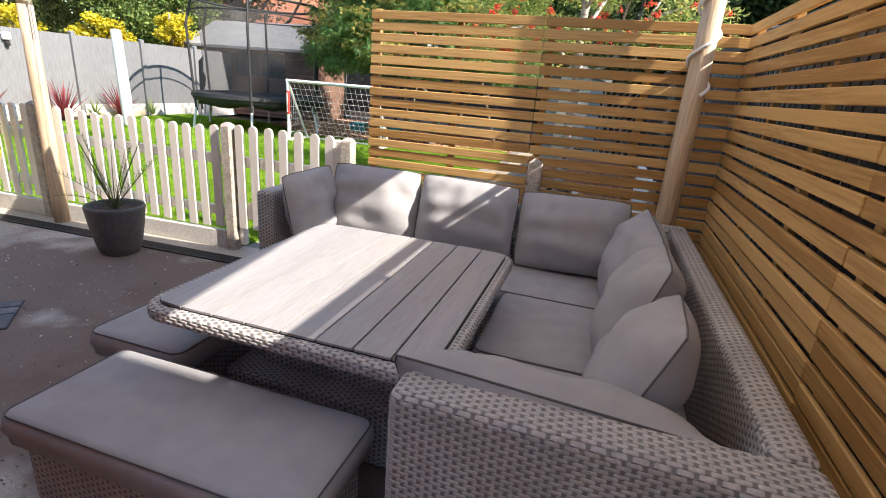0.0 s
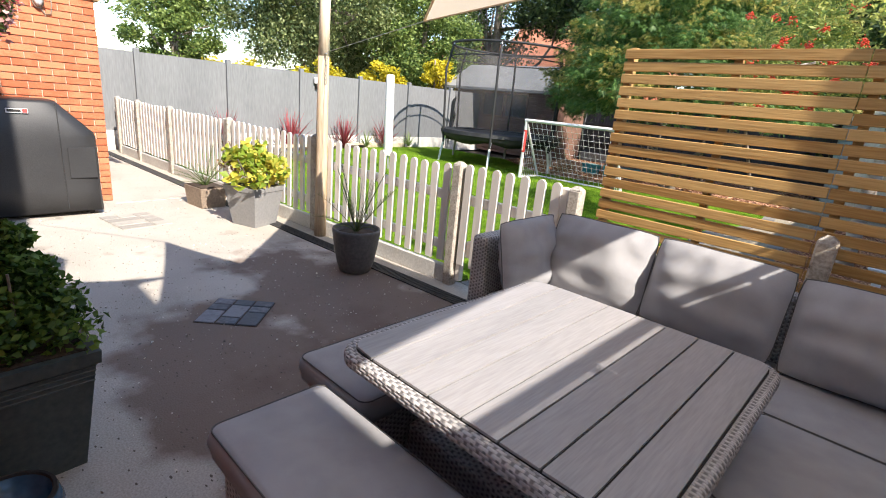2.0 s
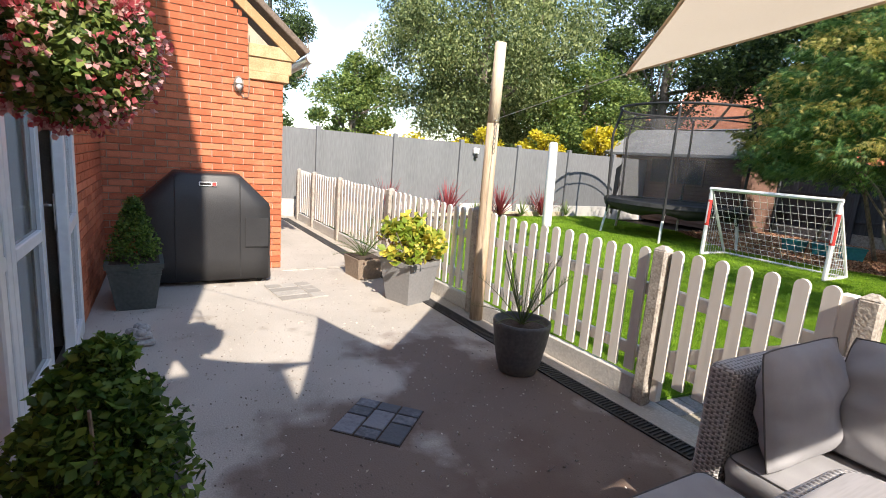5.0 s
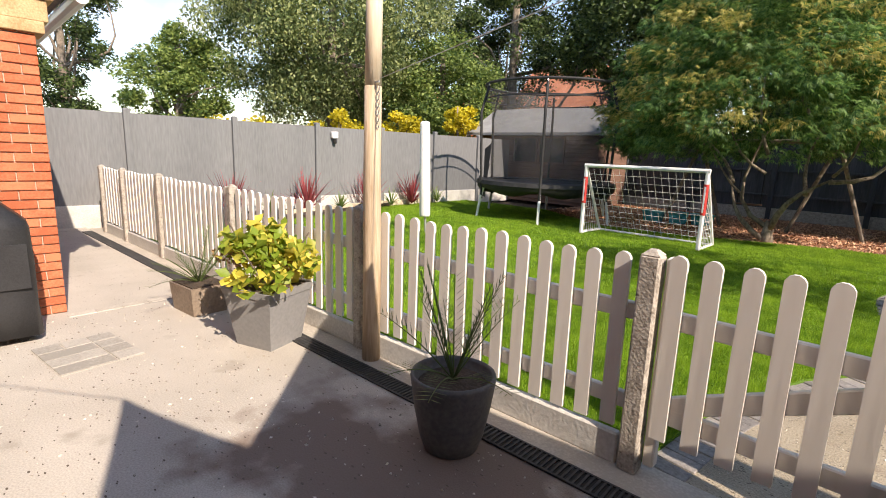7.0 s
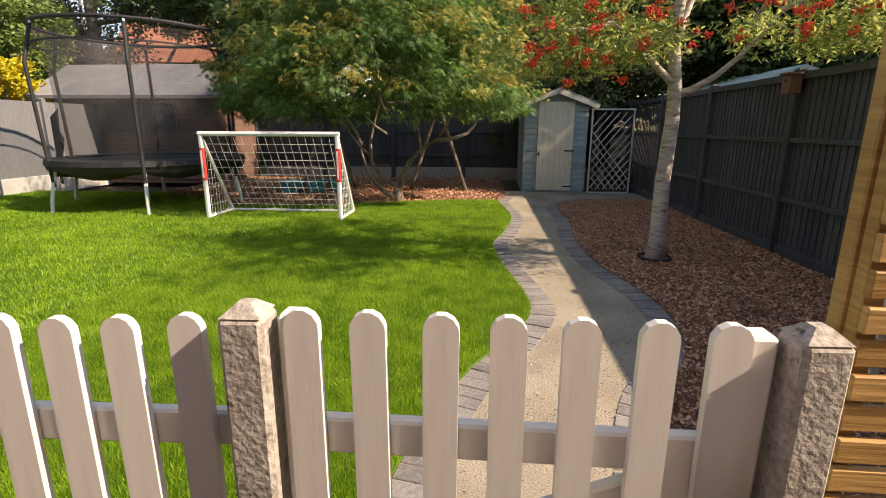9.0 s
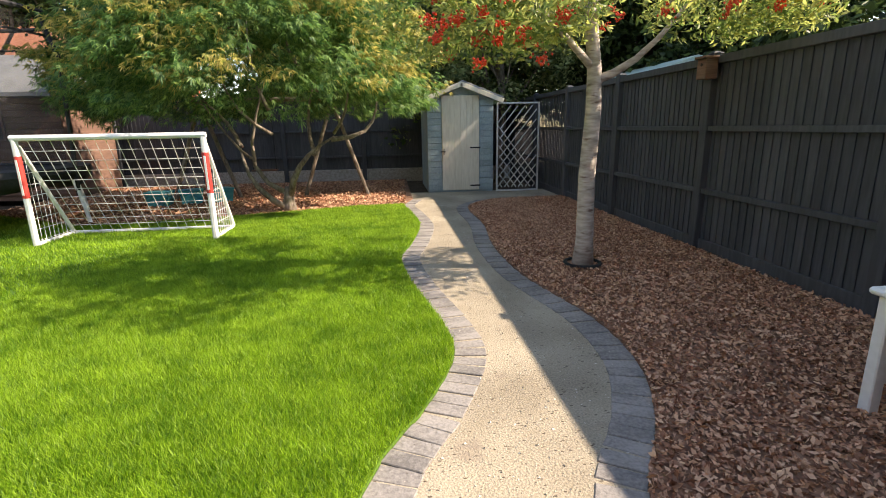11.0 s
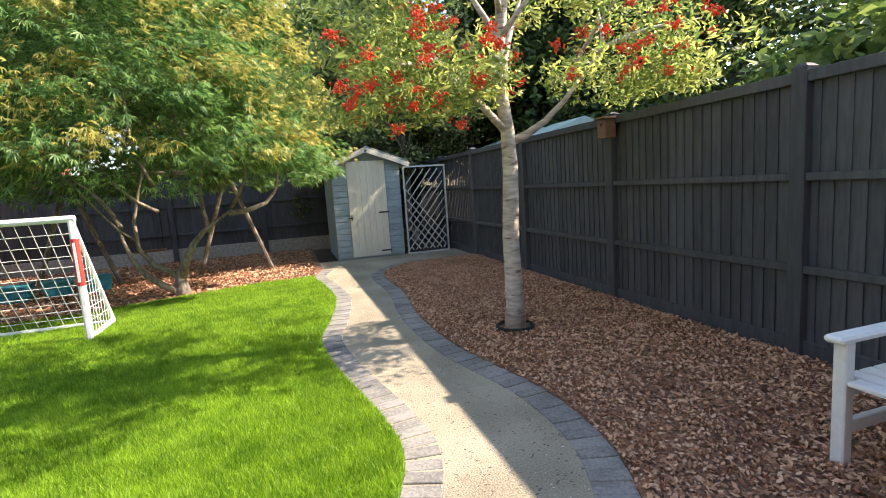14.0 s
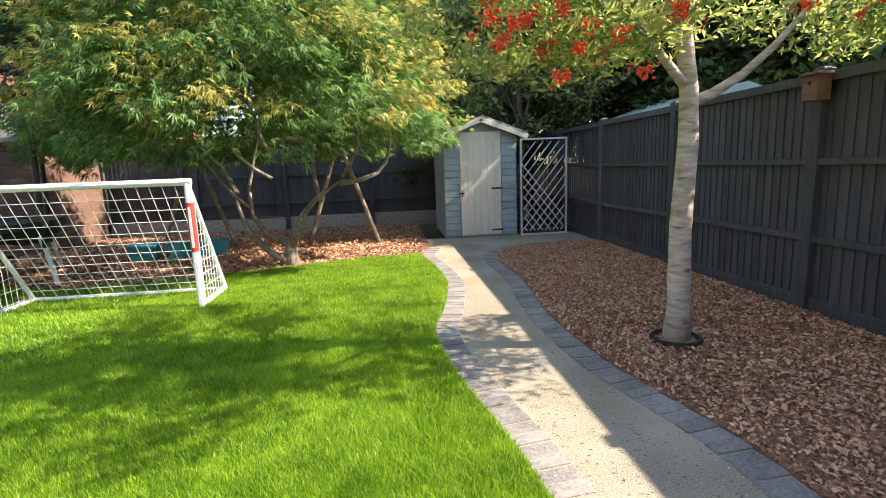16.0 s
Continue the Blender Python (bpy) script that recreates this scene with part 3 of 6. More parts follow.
part("brace", Mesh().box(-0.46, 0.0055, -0.045, 0.46, 0.0395, 0.045, 0.006), PICKET, gate, m=pose(0.43, 0, 0.555, 0, -24, 0))
part("stile", Mesh().box(-0.052, 0.0, 0.05, 0.0, 0.06, 1.06, 0.008), PICKET, gate)
part("stile", Mesh().box(0.86, 0.0, 0.05, 0.93, 0.06, 1.05, 0.008), PICKET, gate)

# slatted screens
def slat_screen(name, length, joints, label):
    """Horizontal slats on battens, along x from the origin, face towards -y."""
    e = tagged(empty(name), label, "slatted fence", "slatted fence panels")
    cuts = [0.0] + joints + [length]
    cache = {}
    for i in range(len(cuts) - 1):
        w = cuts[i + 1] - cuts[i] - 0.004
        cache[i] = Mesh().box(0, -0.01, 0, w, 0.01, 0.056, 0.003).data("slat", SLATWOOD)
        for k in range(26):
            part("slat", cache[i], None, e, m=pose(cuts[i] + 0.002, 0.004 * math.sin(k * 9 + i), 0.08 + k * 0.0735, 1.0 * math.sin(k * 5 + i), 0.08 * math.sin(k * 3 + i * 2), 0))
    for c in np.arange(0.03, length, 0.62):
        part("batten", Mesh().box(c - 0.022, 0.016, 0.02, c + 0.022, 0.05, 1.96, 0.003), SLATWOOD, e)
    return e


back_screen = slat_screen("slatted_fence", 2.41, [1.22], "new honey coloured horizontal slat fence behind the sofa")
back_screen.matrix_basis = pose(-1.65, 3.60, 0)
part("end_post", Mesh().box(0.0, 0.054, 0.0, 0.045, 0.095, 1.99, 0.004), SLATWOOD, back_screen)
side_screen = slat_screen("slatted_fence", 5.6, [1.83, 3.66], "new honey coloured horizontal slat fence along the boundary")
side_screen.matrix_basis = pose(0.755, 3.58, 0, 0, 0, -90)


def board_fence(name, length, top, label, mat, post_mat, bay=2.12, board=0.1, base=0.12, rails=(0.62, 1.28), cap=True, foot=None):
    """Boarded fence bays along x, face towards -y: boards, rails, posts and a cap as parts of each bay."""
    group = name + " bays"
    n = max(1, round(length / bay))
    bay = length / n
    first = None
    for i in range(n):
        if first is None:
            first = tagged(empty(name), label, "fence", group)
            nb = int(bay / board)
            w = bay / nb
            bd = Mesh().add([(0, 0.02, base), (w + 0.012, 0.006, base), (w + 0.012, 0.014, base), (0, 0.028, base), (0, 0.02, top), (w + 0.012, 0.006, top), (w + 0.012, 0.014, top), (0, 0.028, top)], [(3, 2, 1, 0), (4, 5, 6, 7), (0, 1, 5, 4), (1, 2, 6, 5), (2, 3, 7, 6), (3, 0, 4, 7)]).data("board", mat)
            for k in range(nb):
                part("board", bd, None, first, m=pose(k * w, 0, 0))
            for z in rails:
                part("rail", Mesh().box(0.05, -0.04, z, bay - 0.05, 0.010, z + 0.055, 0.005), mat, first)
            part("gravel_board", Mesh().box(0.04, -0.012, -0.06, bay - 0.04, 0.03, base, 0.006), foot or post_mat, first)
            if cap:
                part("cap_rail", Mesh().box(0.052, -0.045, top - 0.05, bay - 0.052, 0.04, top + 0.03, 0.005), mat, first)
            part("post", Mesh().box(-0.055, -0.06, -0.1, 0.055, 0.045, top + 0.055, 0.006).frustum(0.06, 0.06, 0.03, 0.03, top + 0.055, top + 0.08), post_mat, first)
    return first, n, bay


def lay_fence(made, x, y, turn, group_label=None):
    first, n, bay = made
    first.matrix_basis = pose(x, y, 0, 0, 0, turn)
    d = Vector((math.cos(radians(turn)), math.sin(radians(turn))))
    for i in range(1, n):
        copy_thing(first, pose(x + d.x * bay * i, y + d.y * bay * i, 0, 0, 0, turn))


# charcoal boundary beside the bark bed, seen from -x: its face is turned to -x
lay_fence(board_fence("boundary_fence", 19.08, 2.0, "charcoal painted close board fence bay with rails", DARKFENCE, DARKFENCE), 1.02, 17.1, -90)
lay_fence(board_fence("boundary_fence", 16.6, 2.15, "charcoal painted close board fence bay in tree shade", DARKFENCE, DARKFENCE, base=0.3, foot=POST), -15.5, 17.2, 0)
lay_fence(board_fence("boundary_fence", 17.1, 1.96, "mid grey painted flat board fence bay", GREYFENCE, GREYFENCE, bay=1.9, base=0.36, rails=(), board=0.16, cap=False, foot=GRAVELBOARD), -12.32, -1.95, 90)


# ---- house ----
def brick_face(parent, x0, x1, z0, z1, mat, m, holes=(), limit=300):
    """Stretcher-bond bricks on a wall plane; the face points to -y before m."""
    bw, bh, j = 0.215, 0.065, 0.010
    full = Mesh().box(0, -0.006, 0, bw, 0.03, bh, 0.003).data("brick", mat)
    half = Mesh().box(0, -0.006, 0, bw / 2 - j / 2, 0.03, bh, 0.003).data("brick", mat)
    count, rest = 0, Mesh()
    rows = int((z1 - z0) / (bh + j))
    for r in range(rows):
        z = z0 + r * (bh + j)
        x = x0 if r % 2 == 0 else x0 - (bw + j) / 2
        while x < x1 - 0.02:
            w, data, px = bw, full, x
            if x < x0 - 0.01:
                w, data, px = bw / 2 - j / 2, half, x0
            elif x + bw > x1 + 0.005:
                w, data = bw / 2 - j / 2, half
                if x + w > x1 + 0.02:
                    break
            if not any(a < px + w / 2 < b and c < z + bh / 2 < d for a, b, c, d in holes):
                if count < limit:
                    part("brick", data, None, parent, m=m @ pose(px, 0.0015 * math.sin(count * 1.7), z))
                else:
                    rest.box(px, -0.006, z, px + w, 0.03, z + bh, 0.0, m)
                count += 1
            x += bw + j
    if rest.v:
        tagged(part("brickwork", rest, mat, parent), kind="stuff")


HOUSE_Y, WING_X, WING_Y = 0.12, -7.2, 1.97
house = tagged(empty("house_wing", WING_X, 0, 0), "orange red brick house wing with buff brick kneeler", "house", kind="structure")
gable = Mesh()
gv = [(0, -1.2, -0.1), (0, WING_Y - 0.03, -0.1), (0, WING_Y - 0.03, 2.55), (0, -1.2, 5.3)]
gable.add([(x - 0.012, y, z) for x in (0, -0.25) for _, y, z in gv], [(0, 1, 2, 3), (7, 6, 5, 4), (0, 4, 5, 1), (1, 5, 6, 2), (2, 6, 7, 3), (3, 7, 4, 0)])
part("wall", gable, MORTAR, house)
part("side_wall", Mesh().box(-5.0, WING_Y - 0.25, -0.1, -0.016, WING_Y - 0.002, 2.55), BRICK, house)
part("kneeler", Mesh().box(-0.3, 1.58, 2.27, 0.035, 2.03, 2.36, 0.005).box(-0.3, 1.58, 2.36, 0.03, 2.06, 2.52, 0.005).box(-0.3, 1.58, 2.52, 0.05, 2.1, 2.66, 0.005), BUFF, house, "buff brick kneeler")
slope = math.atan2(5.55 - 2.62, 3.5)
roof = Mesh()
roof.box(-5.0, 0, 0, 0.10, 4.3, 0.07, 0.01)
part("roof", roof, ROOFTILE, house, m=Matrix.Translation((0, 2.22, 2.62)) @ Euler((-slope - math.pi, 0, 0)).to_matrix().to_4x4() @ Matrix.Diagonal((1, 1, -1, 1)))
part("verge", Mesh().box(0.02, 0, -0.11, 0.06, 4.2, -0.01, 0.005), BUFF, house, "buff verge course", m=Matrix.Translation((0, 2.16, 2.60)) @ Euler((-slope - math.pi, 0, 0)).to_matrix().to_4x4() @ Matrix.Diagonal((1, 1, -1, 1)))
part("gutter", Mesh().tube([(-5, 2.27, 2.58), (0.14, 2.27, 2.58)], 0.055, 10), UPVC, house, "white plastic gutter")

main = Mesh()
main.box(-7.2, HOUSE_Y - 0.3, -0.1, -5.35, HOUSE_Y - 0.012, 6.15)
main.box(-5.35, HOUSE_Y - 0.3, 2.2, -3.05, HOUSE_Y - 0.012, 6.15)
main.box(-3.05, HOUSE_Y - 0.3, -0.1, -0.55, HOUSE_Y - 0.012, 6.15)
main.box(-0.85, -6.0, -0.1, -0.55, HOUSE_Y - 0.3, 6.15)
house_main = tagged(part("house_wall", main, MORTAR), "red brick house wall with an opening for glazed doors", "wall", kind="structure")
# unseen block sized to cast the patio shadow; its pale walls bounce light
nh = tagged(empty("neighbour_house", 1.6, -3.0, 0), "unseen house block added across the side boundary to shade the patio", "house", kind="structure")
part("wall", Mesh().box(0, 0.4, -0.1, 3.0, 3.42, 4.6), GRAVELBOARD, nh)
part("roof", Mesh().add([(-0.15, 0.3, 4.601), (3.15, 0.3, 4.601), (3.15, 3.5, 4.601), (-0.15, 3.5, 4.601), (0.9, 2.6, 5.1), (0.9, 1.2, 5.1), (2.1, 1.2, 5.1), (2.1, 2.6, 5.1)], [(3, 2, 1, 0), (0, 1, 6, 5), (1, 2, 7, 6), (2, 3, 4, 7), (3, 0, 5, 4), (5, 6, 7, 4)]), ROOFTILE, nh)
# added wall out of view, kept low and pale to brighten the near shade
structure("unseen_bounce_wall", Mesh().box(-0.55, -3.6, -0.1, 1.6, -3.3, 1.9), GRAVELBOARD, "unseen pale wall added behind the start to bounce light", "wall")
# room walls coloured near-black: the missing light is in their colour
structure("room_wall", Mesh().box(-5.6, -3.0, -0.1, -2.8, -2.8, 2.6).box(-5.6, -2.8, -0.1, -5.4, HOUSE_Y - 0.3, 2.6).box(-3.0, -2.8, -0.1, -2.8, HOUSE_Y - 0.3, 2.6).box(-5.6, -3.0, 2.4, -2.8, HOUSE_Y - 0.3, 2.6), UNLIT_BLACK, "near-black walls standing for the unlit room behind the glazed doors", "wall")


# ---- garden furniture ----
def pillow(w, h, t, seed, mat=CUSHION, wrinkle=0.016, square=2.7):
    """A stuffed cushion, w by h, standing in the xz plane, its middle at the origin."""
    rng = np.random.default_rng(seed)
    n = 30
    ph = rng.random(6) * 6.28
    me = Mesh()
    vs, fs = [], []
    for side in (-1, 1):
        for i in range(n + 1):
            for j in range(n + 1):
                u, v = 2 * i / n - 1, 2 * j / n - 1
                p = max(0.0, (1 - abs(u) ** square) * (1 - abs(v) ** square)) ** 0.68
                sag = 1 - 0.055 * v**4 - 0.03 * (1 - v * v) * abs(u) ** 8
                bow = 1 - 0.06 * u**4 - 0.03 * (1 - u * u) * abs(v) ** 8
                wr = wrinkle * p * (math.sin(5 * u + 3 * v + ph[0]) * 0.6 + math.sin(9 * v - 4 * u * v + ph[1]) * 0.5 + math.sin(13 * u * v + 6 * u + ph[2]) * 0.35 + 0.5 * abs(math.sin(11 * u + 7 * v * v + ph[3])) * abs(v) ** 3 + 0.6 * abs(math.sin(15 * v + 5 * u + ph[4])) * abs(u) ** 4)
                cr = -0.02 * math.exp(-((abs(u) - 0.8) ** 2 + (abs(v) - 0.8) ** 2) * 30)
                vs.append((u * w / 2 * sag, side * (t / 2 * p) + wr + side * cr * p, v * h / 2 * bow))
        o = 0 if side < 0 else (n + 1) ** 2
        for i in range(n):
            for j in range(n):
                q = (o + i * (n + 1) + j, o + (i + 1) * (n + 1) + j, o + (i + 1) * (n + 1) + j + 1, o + i * (n + 1) + j + 1)
                fs.append(q if side < 0 else q[::-1])
    me.add(vs, fs)
    ring = [(i, 0) for i in range(n)] + [(n, j) for j in range(n)] + [(n - i, n) for i in range(n)] + [(0, n - j) for j in range(n)]
    return me, [vs[i * (n + 1) + j] for i, j in ring]


def back_cushion(w, h, t, m, seed, label="plump grey scatter-back cushion on the wicker sofa"):
    me, ring = pillow(w, h, t, seed)
    e = tagged(empty("back_cushion"), label, "cushion", "sofa back cushions")
    e.matrix_basis = m
    part("cover", me, CUSHION, e, smooth=True)
    part("piping", Mesh().tube(ring + ring[:1], 0.0035, 5, cap=False), PIPING, e)
    return e


def pad(name, x0, y0, x1, y1, z0, z1, label, group, category="cushion"):
    """A flat boxed seat pad with rounded edges and piping."""
    e = tagged(empty(name, (x0 + x1) / 2, (y0 + y1) / 2, z0), label, category, group)
    a, b, h = (x1 - x0) / 2, (y1 - y0) / 2, z1 - z0
    n, me, vs, fs = 16, Mesh(), [], []
    prof = [(0.0, 0.004), (0.0, 0.2), (0.012, 0.5), (0.006, 0.8), (-0.01, 0.97)]
    def ring(off, z):
        r, out = 0.045 + off, []
        for k, (cx, cy) in enumerate(((1, 1), (-1, 1), (-1, -1), (1, -1))):
            for q in range(5):
                t = math.pi / 2 * (k + q / 4)
                out.append((cx * (a - 0.045) + r * math.cos(t), cy * (b - 0.045) + r * math.sin(t), z))
        return out
    rows = [ring(o, h * z) for o, z in prof]
    rows += [[(x * f, y * f, h * (1 + 0.10 * (1 - f))) for x, y, _ in rows[-1]] for f in (0.93, 0.7, 0.35)]
    m = len(rows[0])
    for row in rows:
        vs += row
    for i in range(len(rows) - 1):
        fs += [(i * m + k, i * m + (k + 1) % m, (i + 1) * m + (k + 1) % m, (i + 1) * m + k) for k in range(m)]
    fs += [tuple(range(m))[::-1], tuple((len(rows) - 1) * m + k for k in range(m))]
    me.add(vs, fs)
    part("cover", me, CUSHION, e, smooth=True)
    top = ring(-0.004, h * 0.95)
    part("piping", Mesh().tube(top + top[:1], 0.003, 5, cap=False), PIPING, e)
    return e


SX0, SX1, SY0, SY1, SH = -1.98, 0.62, 1.08, 3.40, 0.80
sofa = tagged(empty("corner_sofa"), "grey wicker corner sofa with high woven arms", "sofa")
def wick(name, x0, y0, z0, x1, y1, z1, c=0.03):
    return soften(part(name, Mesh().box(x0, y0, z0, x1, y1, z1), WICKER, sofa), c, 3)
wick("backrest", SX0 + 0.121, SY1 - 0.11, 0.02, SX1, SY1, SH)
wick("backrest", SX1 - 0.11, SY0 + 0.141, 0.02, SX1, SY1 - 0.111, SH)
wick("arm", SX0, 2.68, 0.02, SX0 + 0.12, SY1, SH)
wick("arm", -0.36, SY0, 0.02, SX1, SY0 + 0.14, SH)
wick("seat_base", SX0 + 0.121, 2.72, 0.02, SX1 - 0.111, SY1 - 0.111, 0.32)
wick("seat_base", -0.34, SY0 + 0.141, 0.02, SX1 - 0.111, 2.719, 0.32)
for k, (a, b) in enumerate(((-1.855, -1.22), (-1.215, -0.58), (-0.575, 0.505))):
    pad("seat_cushion", a, 2.70, b, 3.285, 0.32, 0.44, "flat grey seat pad on the wicker sofa", "sofa seat cushions")
for a, b in ((1.285, 1.99), (1.995, 2.695)):
    pad("seat_cushion", -0.35, a, 0.505, b, 0.32, 0.44, "flat grey seat pad on the wicker sofa", "sofa seat cushions")
back_cushion(0.66, 0.50, 0.24, pose(-1.40, 3.20, 0.70, -14, 0, 2), 1)
back_cushion(0.68, 0.49, 0.24, pose(-0.74, 3.20, 0.70, -14, 1, -1), 2)
back_cushion(0.68, 0.49, 0.24, pose(-0.05, 3.19, 0.69, -15, -1, 1), 3)
back_cushion(0.60, 0.48, 0.19, pose(-1.74, 2.98, 0.68, -12, 0, 90), 4, "plump grey cushion leaning on the sofa arm")
back_cushion(0.66, 0.52, 0.28, pose(0.30, 2.86, 0.67, -17, 4, -86), 5)
back_cushion(0.68, 0.54, 0.28, pose(0.29, 2.26, 0.67, -19, -6, -94), 6)
back_cushion(0.66, 0.54, 0.28, pose(0.27, 1.70, 0.66, -22, -9, -97), 8)
back_cushion(0.88, 0.46, 0.28, pose(0.02, 1.33, 0.63, 36, 3, 0), 7, "plump grey cushion leaning on the near sofa arm")

# table with planked top
TX0, TX1, TY0, TY1, TH = -1.45, -0.29, 1.325, 2.60, 0.70
table = tagged(empty("dining_table"), "grey wicker dining table with a planked composite top", "table")
def rounded(x0, y0, x1, y1, r, n=6):
    return [(cx + r * math.cos(math.pi / 2 * (k + q / n)), cy + r * math.sin(math.pi / 2 * (k + q / n))) for k, (cx, cy) in enumerate(((x1 - r, y1 - r), (x0 + r, y1 - r), (x0 + r, y0 + r), (x1 - r, y0 + r))) for q in range(n + 1)]
soften(part("rim", slab(rounded(TX0, TY0, TX1, TY1, 0.11), TH - 0.06, TH - 0.006), WICKER, table, "woven wicker rim"), 0.018, 3)
inner = rounded(TX0 + 0.04, TY0 + 0.04, TX1 - 0.04, TY1 - 0.04, 0.075)
# near-black board whose colour gives the shade between the planks
part("bed", slab(inner, TH - 0.02, TH - 0.002), DARKGAP, table)
nb = 8
bw = (TX1 - TX0 - 0.084) / nb
for k in range(nb):
    a = TX0 + 0.042 + k * bw
    o = [(x, y) for x, y in rounded(a + 0.004, TY0 + 0.042, a + bw - 0.004, TY1 - 0.042, 0.07 if k in (0, nb - 1) else 0.003)]
    if k == 0:
        o = [(x if x < a + bw - 0.08 else a + bw - 0.004, y if x < a + bw - 0.08 else (TY0 + 0.042 if y < 2 else TY1 - 0.042)) for x, y in o]
    if k == nb - 1:
        o = [(x if x > a + 0.08 else a + 0.004, y if x > a + 0.08 else (TY0 + 0.042 if y < 2 else TY1 - 0.042)) for x, y in o]
    part("plank", slab(o, TH - 0.012, TH + 0.006), TABLETOP, table)
soften(part("pedestal", Mesh().box(-1.22, 1.72, 0.30, -0.52, 2.30, TH - 0.06), WICKER, table), 0.015)
soften(part("base", Mesh().box(-1.34, 1.62, 0.02, -0.42, 2.40, 0.30), WICKER, table), 0.02)

def bench_stool(x0, y0, x1, y1, label):
    e = tagged(empty("bench_stool", (x0 + x1) / 2, (y0 + y1) / 2, 0), label, "stool", "bench stools at the table")
    a, b = (x1 - x0) / 2 - 0.025, (y1 - y0) / 2 - 0.025
    soften(part("base", Mesh().box(-a, -b, 0.03, a, b, 0.37), WICKER, e), 0.02, 3)
    for sx in (-1, 1):
        for sy in (-1, 1):
            part("foot", Mesh().lathe([(0.018, 0), (0.02, 0.035)], 10, pose(sx * (a - 0.05), sy * (b - 0.05), 0)), DARKGAP, e)
    return e
bench_stool(-1.56, 0.94, -0.52, 1.36, "long grey wicker bench stool beside the table")
pad("stool_cushion", -1.57, 0.93, -0.51, 1.37, 0.37, 0.47, "flat grey pad on the bench stool", "stool cushions")
bench_stool(-1.80, 1.40, -1.36, 2.46, "long grey wicker bench stool pushed under the table")
pad("stool_cushion", -1.81, 1.40, -1.35, 2.47, 0.37, 0.47, "flat grey pad on the bench stool", "stool cushions")


# ---- trees and shrubs ----
def tree(name, x, y, trunk, limbs, centres, radii, per, size, mat, label, seed, bark=BARK_TREE, trunk_r=0.12, long=1.8, droop=0.2, flat=0.75, extra=None, bend=0.15):
    """A tapered trunk with limbs and a crown of leaf clumps. Places are relative to the foot."""
    rng = np.random.default_rng(seed)
    e = tagged(empty(name, x, y, 0), label, "tree")
    me = Mesh()
    me.tube(trunk, [trunk_r * (1.25 if i == 0 else 1 - 0.6 * i / len(trunk)) for i in range(len(trunk))], 10)
    part("trunk", me, bark, e, smooth=True)
    for a, b, r in limbs:
        p = limb(rng, a, b, bend)
        part("branch", Mesh().tube(p, [r * (1 - 0.75 * i / (len(p) - 1)) for i in range(len(p))], 7), bark, e, smooth=True)
    if per:
        pts = clumps(rng, centres, radii, per, flat)
        co, n = leaves(pts, size * rng.uniform(0.7, 1.3, len(pts)), rng, long, droop)
        part("crown", leaf_mesh("crown", co, n, mat), None, e)
    if extra:
        extra(e, rng)
    return e


def dome(rng, n, cx, cy, rx, ry, z0, z1, shell=0.35, under=0.0):
    """Clump centres in the outer shell of a half dome."""
    out = []
    while len(out) < n:
        p = rng.uniform(-1, 1, 3)
        p[2] = abs(p[2])
        q = math.sqrt((p * p).sum())
        if 1 - shell < q < 1.0 or (q < 1 and p[2] < under):
            out.append((cx + p[0] * rx, cy + p[1] * ry, z0 + p[2] * (z1 - z0)))
    return np.array(out)


rng0 = np.random.default_rng(11)
# spreading maple on several stems
ac = dome(rng0, 600, -0.45, 0.5, 3.05, 2.85, 1.62, 5.5, 0.5, 0.12)
ac = ac[~((ac[:, 2] < 2.1) & (np.hypot(ac[:, 0] + 0.3, ac[:, 1] - 0.2) < 1.15))]
stems = [((0, 0, 0.02), (-0.75, 0.1, 1.15), 0.06), ((-0.72, 0.1, 1.1), (-1.6, 0.3, 2.1), 0.04), ((0.02, 0, 0.25), (0.85, -0.1, 1.25), 0.065), ((0.8, -0.1, 1.2), (1.6, 0.2, 1.95), 0.045), ((0.5, -0.05, 0.95), (0.6, 0.3, 2.3), 0.04), ((0, 0, 0.3), (-0.25, 0.2, 2.2), 0.05), ((-0.2, 0.1, 1.3), (-0.9, -0.4, 2.6), 0.03), ((0.85, -0.1, 1.3), (1.2, -0.7, 2.4), 0.03), ((-0.5, 0.1, 0.9), (-1.2, -0.5, 2.0), 0.03), ((-0.2, 0.2, 1.6), (-0.6, 0.8, 3.2), 0.035), ((0.6, 0.3, 2.0), (0.2, 0.2, 3.6), 0.035)]


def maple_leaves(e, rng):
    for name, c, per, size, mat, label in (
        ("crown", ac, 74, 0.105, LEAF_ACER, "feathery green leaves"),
        ("sunlit_leaves", dome(rng, 250, -0.45, 0.5, 3.05, 2.85, 1.95, 5.75, 0.22), 50, 0.10, LEAF_ACER_TOP, "bronze tinted upper leaves, coloured paler as if sunlit"),
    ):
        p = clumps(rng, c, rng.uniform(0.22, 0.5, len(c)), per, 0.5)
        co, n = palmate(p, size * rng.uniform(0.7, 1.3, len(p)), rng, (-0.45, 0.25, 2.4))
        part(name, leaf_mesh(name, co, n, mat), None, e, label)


tree("maple_tree", -4.13, 12.25, [(0, 0, -0.05), (0.0, 0, 0.18), (0.02, 0.02, 0.42)], stems, None, None, 0, 0, None, "spreading ornamental maple with several slim stems", 5, trunk_r=0.12, extra=maple_leaves)

